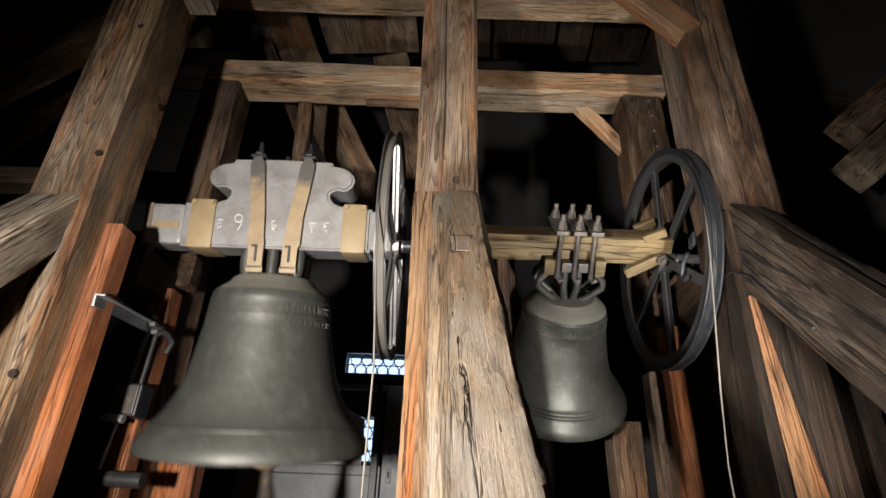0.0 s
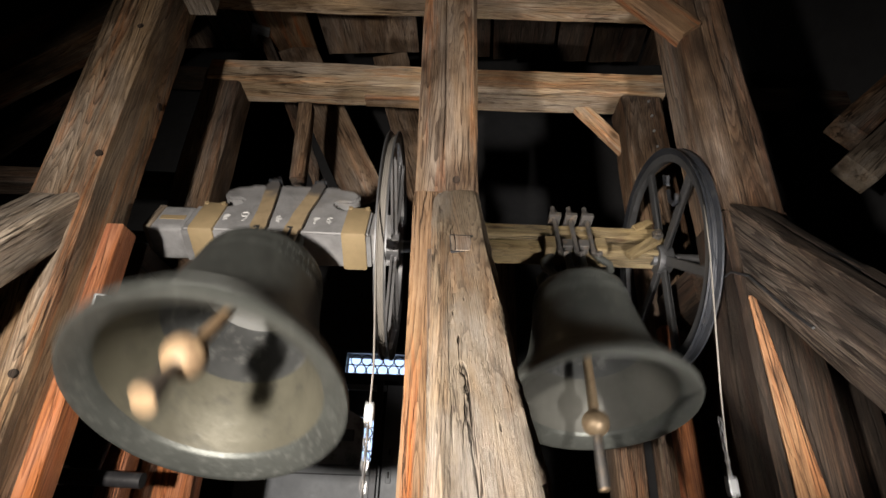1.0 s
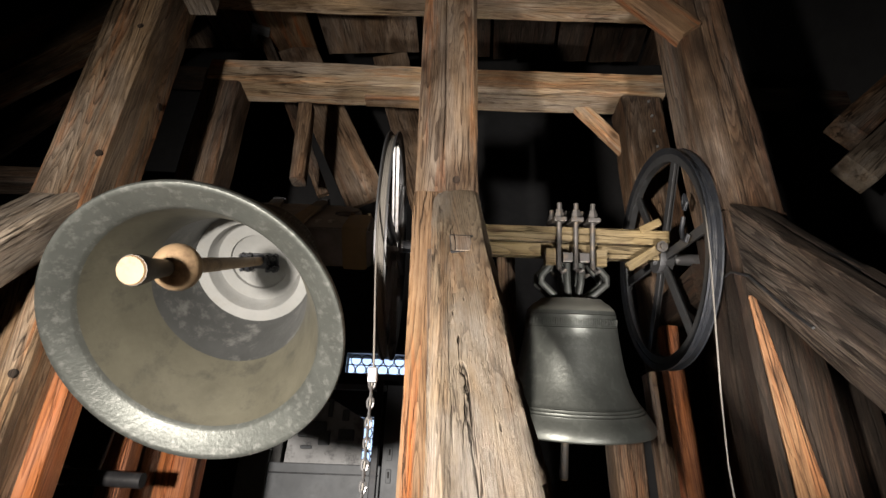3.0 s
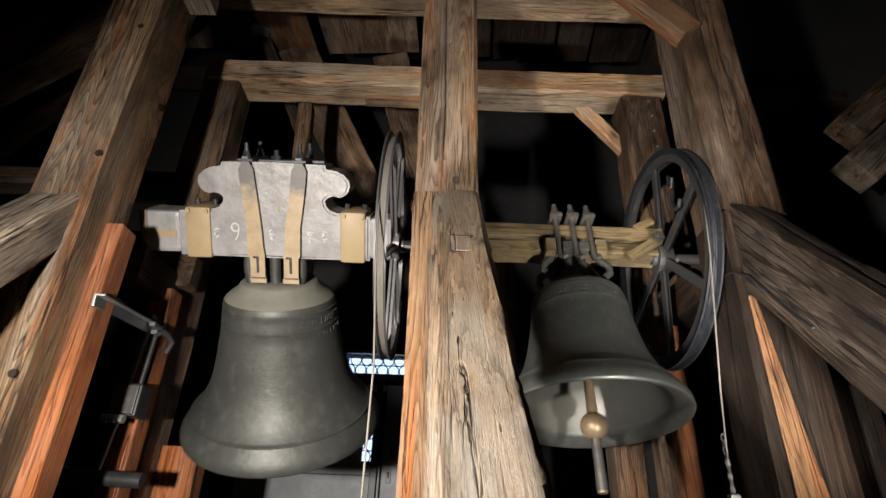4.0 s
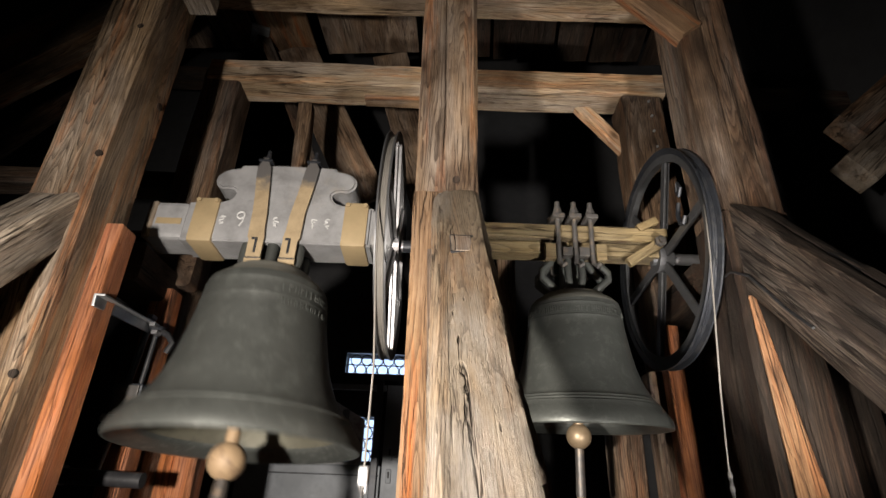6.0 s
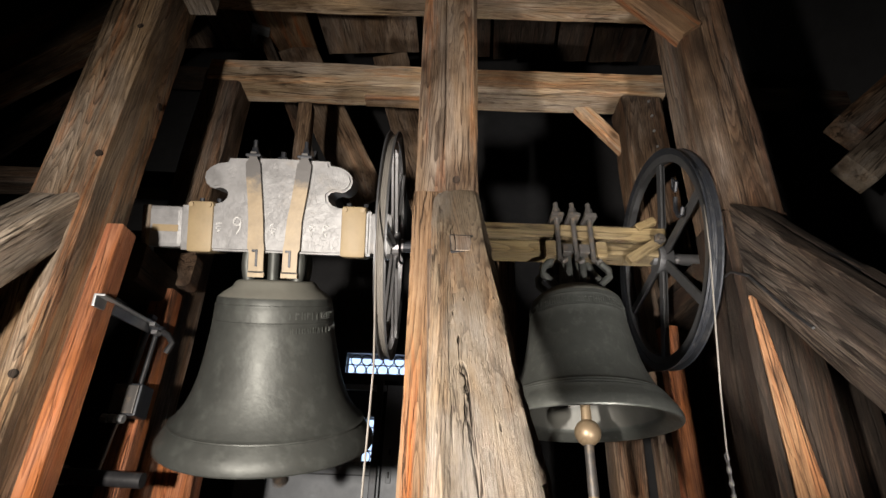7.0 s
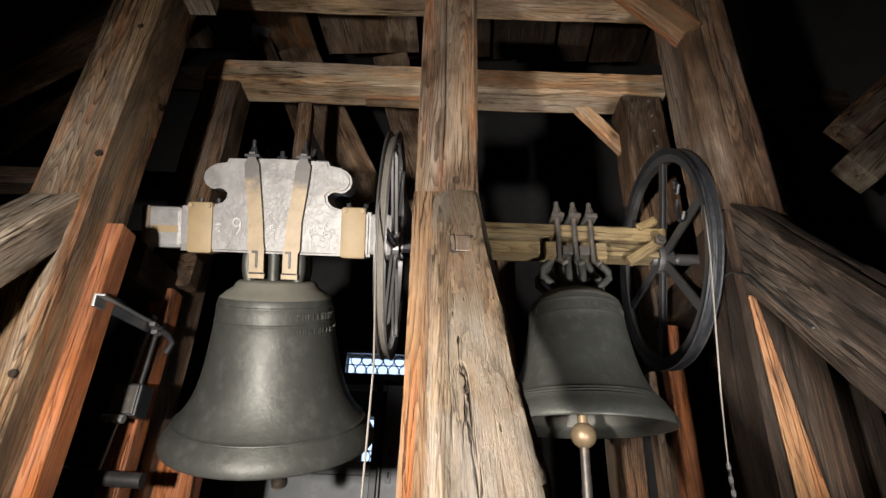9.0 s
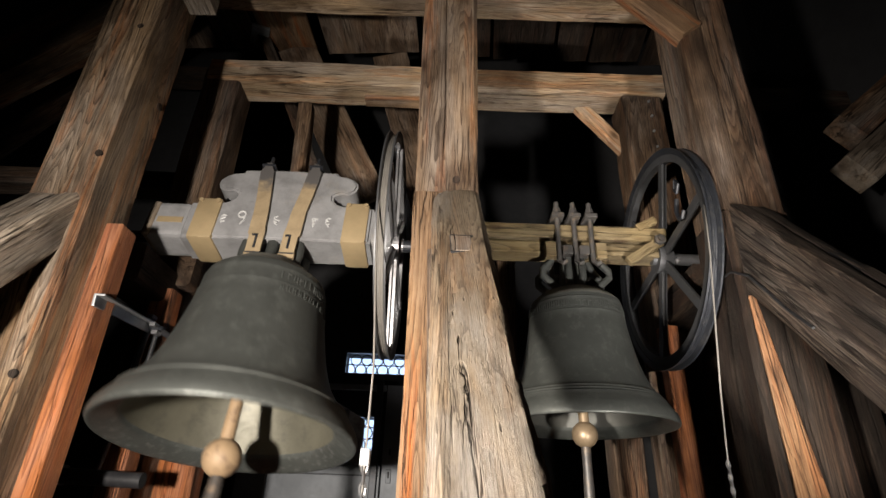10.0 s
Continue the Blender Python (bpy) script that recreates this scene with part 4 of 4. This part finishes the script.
def upper_works():
    """Boards and rafters in the dark above and behind the frame."""
    def one(name, a, b, w, d, mat, label, side=(1, 0, 0)):
        timber(name, None, a, b, w, d, mat, label, side, 0.006, 0.003, 0.0, "timber")

    seams = (-2.75, -2.32, -1.90, -1.31, -0.30, 0.36, 0.97, 1.31, 1.82, 2.35)
    for i, (x0, x1) in enumerate(zip(seams, seams[1:])):
        x, z = (x0 + x1) / 2, 5.62 + 0.014 * (i % 2)
        # boards right of centre take dark oak: their shade is put into the colour
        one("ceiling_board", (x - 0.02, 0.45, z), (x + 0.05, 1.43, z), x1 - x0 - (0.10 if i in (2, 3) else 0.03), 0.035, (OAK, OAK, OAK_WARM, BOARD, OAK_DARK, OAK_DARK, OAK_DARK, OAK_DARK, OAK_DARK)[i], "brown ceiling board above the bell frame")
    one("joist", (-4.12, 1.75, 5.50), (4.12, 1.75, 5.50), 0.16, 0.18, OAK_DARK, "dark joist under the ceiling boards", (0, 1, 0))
    one("rafter", (-4.12, 0.20, 3.02), (-2.05, 0.20, 4.92), 0.22, 0.36, OAK_LEFT, "broad sloping rafter in the shade", (0, 1, 0))
    one("rafter", (-4.12, 0.95, 3.35), (-2.55, 0.95, 5.5), 0.20, 0.30, OAK, "broad sloping rafter in the shade", (0, 1, 0))
    one("rafter", (3.02, 0.70, 4.22), (4.12, 0.70, 5.20), 0.20, 0.24, OAK, "broad sloping rafter in the shade", (0, 1, 0))
    one("rafter", (3.04, 0.78, 3.90), (4.12, 0.78, 4.86), 0.20, 0.27, OAK_GREY, "broad greyish sloping rafter in the shade", (0, 1, 0))
    one("wall_plate", (-4.12, 0.60, 3.46), (-1.72, 0.60, 3.46), 0.16, 0.13, OAK, "brown horizontal rail beside the frame", (0, 1, 0))
    one("sloping_board", (-1.02, 1.35, 3.9), (-1.80, 1.30, 5.61), 0.10, 0.05, OAK, "narrow sloping board behind the frame")
    one("sloping_board", (-0.66, 1.45, 3.9), (-1.52, 1.40, 5.61), 0.36, 0.05, BOARD, "wide brown sloping board behind the frame")
    one("sloping_board", (-0.12, 1.5, 3.9), (-0.60, 1.45, 5.61), 0.34, 0.05, BOARD, "wide brown sloping board behind the frame")


upper_works()


def ceiling_bracket():
    b = thing("ceiling_bracket", "small bluish galvanised bracket under the ceiling boards", "bracket", pose(-1.80, 1.16, 5.60, 0, 0, 20))
    bm = bmesh.new()
    box(bm, (0, 0, -0.02), (0.16, 0.10, 0.03), 0.006)
    part("plate", bm, GALV, b)
    bm = bmesh.new()
    box(bm, (-0.05, 0.02, -0.09), (0.05, 0.05, 0.12), 0.006)
    part("lug", bm, GREY_PAINT, b)


ceiling_bracket()


def grey_cabinet():
    c = thing("switch_cabinet", "grey painted steel cabinet with a glazed opening", "cabinet", pose(-1.015, 2.42, 0))
    x0, x1 = -0.655, 0.655
    for name, cx, cz, w, h in (("side_panel", -0.525, 1.28, 0.26, 2.56), ("side_panel", 0.645, 1.28, 0.17, 2.56), ("front_panel", 0.08, 0.94, 0.95, 1.88), ("top_rail", 0.08, 2.535, 0.95, 0.05)):
        bm = bmesh.new()
        box(bm, (cx, 0, cz), (w - 0.006, 0.05, h), 0.006)
        part(name, bm, GREY_PAINT, c)
    bm = bmesh.new()
    box(bm, (0.08, -0.03, 1.80), (0.92, 0.012, 0.012), 0.003)
    part("seam", bm, IRON, c)
    for z in (1.98, 1.80):
        bm = bmesh.new()
        box(bm, (0.625, -0.032, z), (0.045, 0.014, 0.11), 0.006)
        pl = part("lock_plate", bm, GREY_PAINT, c)
        bm = bmesh.new()
        box(bm, (0.625, -0.040, z + 0.01), (0.014, 0.008, 0.05), 0.003)
        part("keyhole", bm, LEAD, pl)
    bm = bmesh.new()
    box(bm, (0.50, -0.05, 1.30), (0.06, 0.05, 2.60), 0.006)
    part("door_post", bm, IRON, c, "black steel door post")
    # what hangs inside the opening
    bm = bmesh.new()
    pts = [(-0.30, 1.89), (0.37, 1.89), (0.37, 2.27), (0.10, 2.42), (0.06, 2.43), (-0.28, 2.29)]
    f = bm.faces.new([bm.verts.new((x, 0.10, z)) for x, z in pts])
    e = bmesh.ops.extrude_face_region(bm, geom=[f])
    for v in e["geom"]:
        if isinstance(v, bmesh.types.BMVert):
            v.co.y = 0.13
    board = part("backing_board", bm, PALE_BOARD, c, "white gabled board behind the opening")
    for cx, cz, w, h in ((-0.08, 2.17, 0.24, 0.14), (0.03, 2.10, 0.10, 0.12), (0.22, 2.13, 0.14, 0.10), (0.06, 2.36, 0.04, 0.16), (-0.12, 2.02, 0.10, 0.03), (0.20, 2.30, 0.06, 0.10)):
        bm = bmesh.new()
        box(bm, (cx, 0.075, cz), (w, 0.05, h), 0.012)
        part("relay", bm, GREY_PAINT, board, "small dark switchgear block")
    bm = bmesh.new()
    box(bm, (-0.37, 0.09, 2.18), (0.10, 0.08, 0.62), 0.004)
    part("cable_duct", bm, DARK_RUBBER, c, "black cable duct")


grey_cabinet()


def bell_drive():
    """Motor linkage beside the large bell."""
    d = thing("bell_drive", "black and galvanised linkage of the bell drive", "machine")

    def bar(name, a, b, w, h, mat, label=""):
        bm = bmesh.new()
        box(bm, (0, 0, (Vector(b) - Vector(a)).length / 2), (w, h, (Vector(b) - Vector(a)).length), 0.004)
        return part(name, bm, mat, d, label, along(a, b, (0, 0, 1)))

    br = bar("bracket", (-1.384, -0.50, 2.235), (-1.475, 0.12, 2.315), 0.052, 0.012, GALV, "galvanised angle bracket")
    bm = bmesh.new()
    box(bm, (0.022, 0.018, 0.31), (0.008, 0.04, 0.62), 0.002)
    part("flange", bm, GALV, br)
    for name, a, b, r, mat in (("rod", (-1.475, 0.12, 2.38), (-1.50, 0.12, 2.02), 0.016, IRON), ("rod", (-1.440, 0.14, 2.33), (-1.45, 0.14, 2.02), 0.012, DARK_RUBBER), ("rod", (-1.487, 0.10, 1.86), (-1.515, 0.10, 1.595), 0.009, STEEL),
                               ("pipe", (-1.70, 0.10, 1.615), (-1.30, 0.10, 1.605), 0.034, DARK_RUBBER), ("pivot_pin", (-1.50, 0.12, 2.33), (-1.40, 0.12, 2.30), 0.022, IRON)):
        bm = bmesh.new()
        rod(bm, a, b, r, None, 12)
        part(name, bm, mat, d, smooth=True)
    bm = bmesh.new()
    box(bm, (-1.463, 0.12, 1.95), (0.135, 0.12, 0.15), 0.01)
    bx = part("gear_box", bm, IRON, d, "black gear box")
    bm = bmesh.new()
    box(bm, (-1.463, 0.055, 1.95), (0.115, 0.012, 0.13), 0.004)
    part("cover", bm, DARK_IRON, bx)
    for x in (-1.535, -1.50, -1.462):
        bm = bmesh.new()
        rod(bm, (x, 0.05, 1.862), (x + 0.028, 0.05, 1.858), 0.020, None, 8)
        part("nut", bm, GALV, d, "bright clamp nut")
    for k in range(3):
        bm = bmesh.new()
        box(bm, (-1.455 + 0.02 * k, 0.085, 2.36 - 0.04 * k), (0.03, 0.05, 0.02), 0.003)
        part("lug", bm, STEEL, d)
    bm = bmesh.new()
    tube(bm, [(-1.43, 0.12, 2.31), (-1.37, 0.12, 2.28), (-1.34, 0.12, 2.24), (-1.36, 0.12, 2.19)], 0.016, 8)
    part("hose", bm, DARK_RUBBER, d, smooth=True)
    bm = bmesh.new()
    box(bm, (-1.69, 0.095, 1.618), (0.05, 0.09, 0.085), 0.006)
    part("end_plate", bm, GALV, d)


bell_drive()


def brace_cable():
    bm = bmesh.new()
    tube(bm, [(1.20, -0.30, 2.47), (1.205, -0.50, 2.46), (1.212, -0.60, 2.40), (1.218, -0.68, 2.30), (1.222, -0.76, 2.20), (1.225, -0.86, 2.10)], 0.006, 8)
    solid("electric_cable", bm, DARK_RUBBER, "thin dark electric cable along the brace", "cable", smooth=True)


brace_cable()


def hanging_chain(x, y, first, links, clamp_at, label, size=1.0):
    """A chain with a bright clamp, at the end of a bell rope."""
    ch = thing("pull_chain", label, "chain", pose(x, y, 0), "pull chains")
    for i in range(links):
        z = first - 0.034 * size * i
        bm = bmesh.new()
        pts = [(0.011 * size * math.cos(a), 0, 0.021 * size * math.sin(a)) for a in [k * math.pi / 5 for k in range(11)]]
        tube(bm, pts, 0.0042 * size, 5, False)
        part("link", bm, STEEL, ch, m=pose(0, 0, z, 0, 0, 90 * (i % 2)))
    bm = bmesh.new()
    box(bm, (0, 0, clamp_at), (0.034, 0.034, 0.055), 0.006)
    part("clamp", bm, GALV, ch, "bright rope clamp")
    return ch


LEFT_CHAIN = hanging_chain(-0.236, -0.592, 1.57, 44, 1.60, "steel chain with a bright clamp on the bell rope")
RIGHT_CHAIN = hanging_chain(1.012, -0.556, 1.70, 60, 1.49, "fine steel chain with a bright clamp on the bell rope", 0.62)


def motions():
    def swing(t, q):
        a, k, k2, period, drift, t0, rest = q
        return a * math.exp(-k * t - k2 * t * t) * math.cos(2 * math.pi * (t - t0) / (period + drift * t)) + rest

    def eased(t, q, fixes):
        """The free swing, with the small uneven pushes of the drive."""
        d = 0.0
        for t0, add in fixes:
            d += add * max(0.0, 1 - abs(t - t0) / 0.3)
        return swing(t, q) + d

    big = (60.33, 0.0816, 0.0007, 1.7359, -0.005, 1.2792, -1.86)
    small = (-46.8, 0.2212, 0.0209, 1.5573, 0.0001, -0.0307, -0.6)
    BIG_FIX = ((0.0, -6.0), (0.4, 7.0), (0.8, -2.5), (1.05, 2.0), (1.8, -4.0), (2.4, 5.0), (4.85, 2.0), (5.5, 2.0), (8.9, 1.5))
    SMALL_FIX = ((0.8, 5.0), (1.05, -3.0), (2.2, -2.5), (2.75, 4.0), (4.4, -2.0), (5.0, 2.0))
    times = [i / 10 for i in range(101)]
    walk(LARGE, [(t, pose(-0.861, 0, LARGE_Z, -eased(t, big, BIG_FIX))) for t in times])
    walk(SMALL, [(t, pose(0.67, 0, AXIS_Z, -eased(t, small, SMALL_FIX))) for t in times])
    walk(LEFT_CHAIN, [(t, pose(-0.236, -0.592, 0.0 + 0.45 * radians(eased(t, big, BIG_FIX)))) for t in times])
    walk(RIGHT_CHAIN, [(t, pose(1.012, -0.556, 0.0 + 0.45 * radians(eased(t, small, SMALL_FIX)))) for t in times])
    lag = lambda v, lim: max(-lim, min(lim, v))
    walk(LARGE_CLAPPER, [(t, pose(0, 0, -0.30, -lag(1.45 * eased(t + 0.03, big, BIG_FIX) - eased(t, big, BIG_FIX), 18.5))) for t in times])
    walk(SMALL_CLAPPER, [(t, pose(0, 0, -0.25, -max(-8, lag(1.4 * eased(t + 0.10, small, SMALL_FIX) - eased(t, small, SMALL_FIX), 16)))) for t in times])


motions()
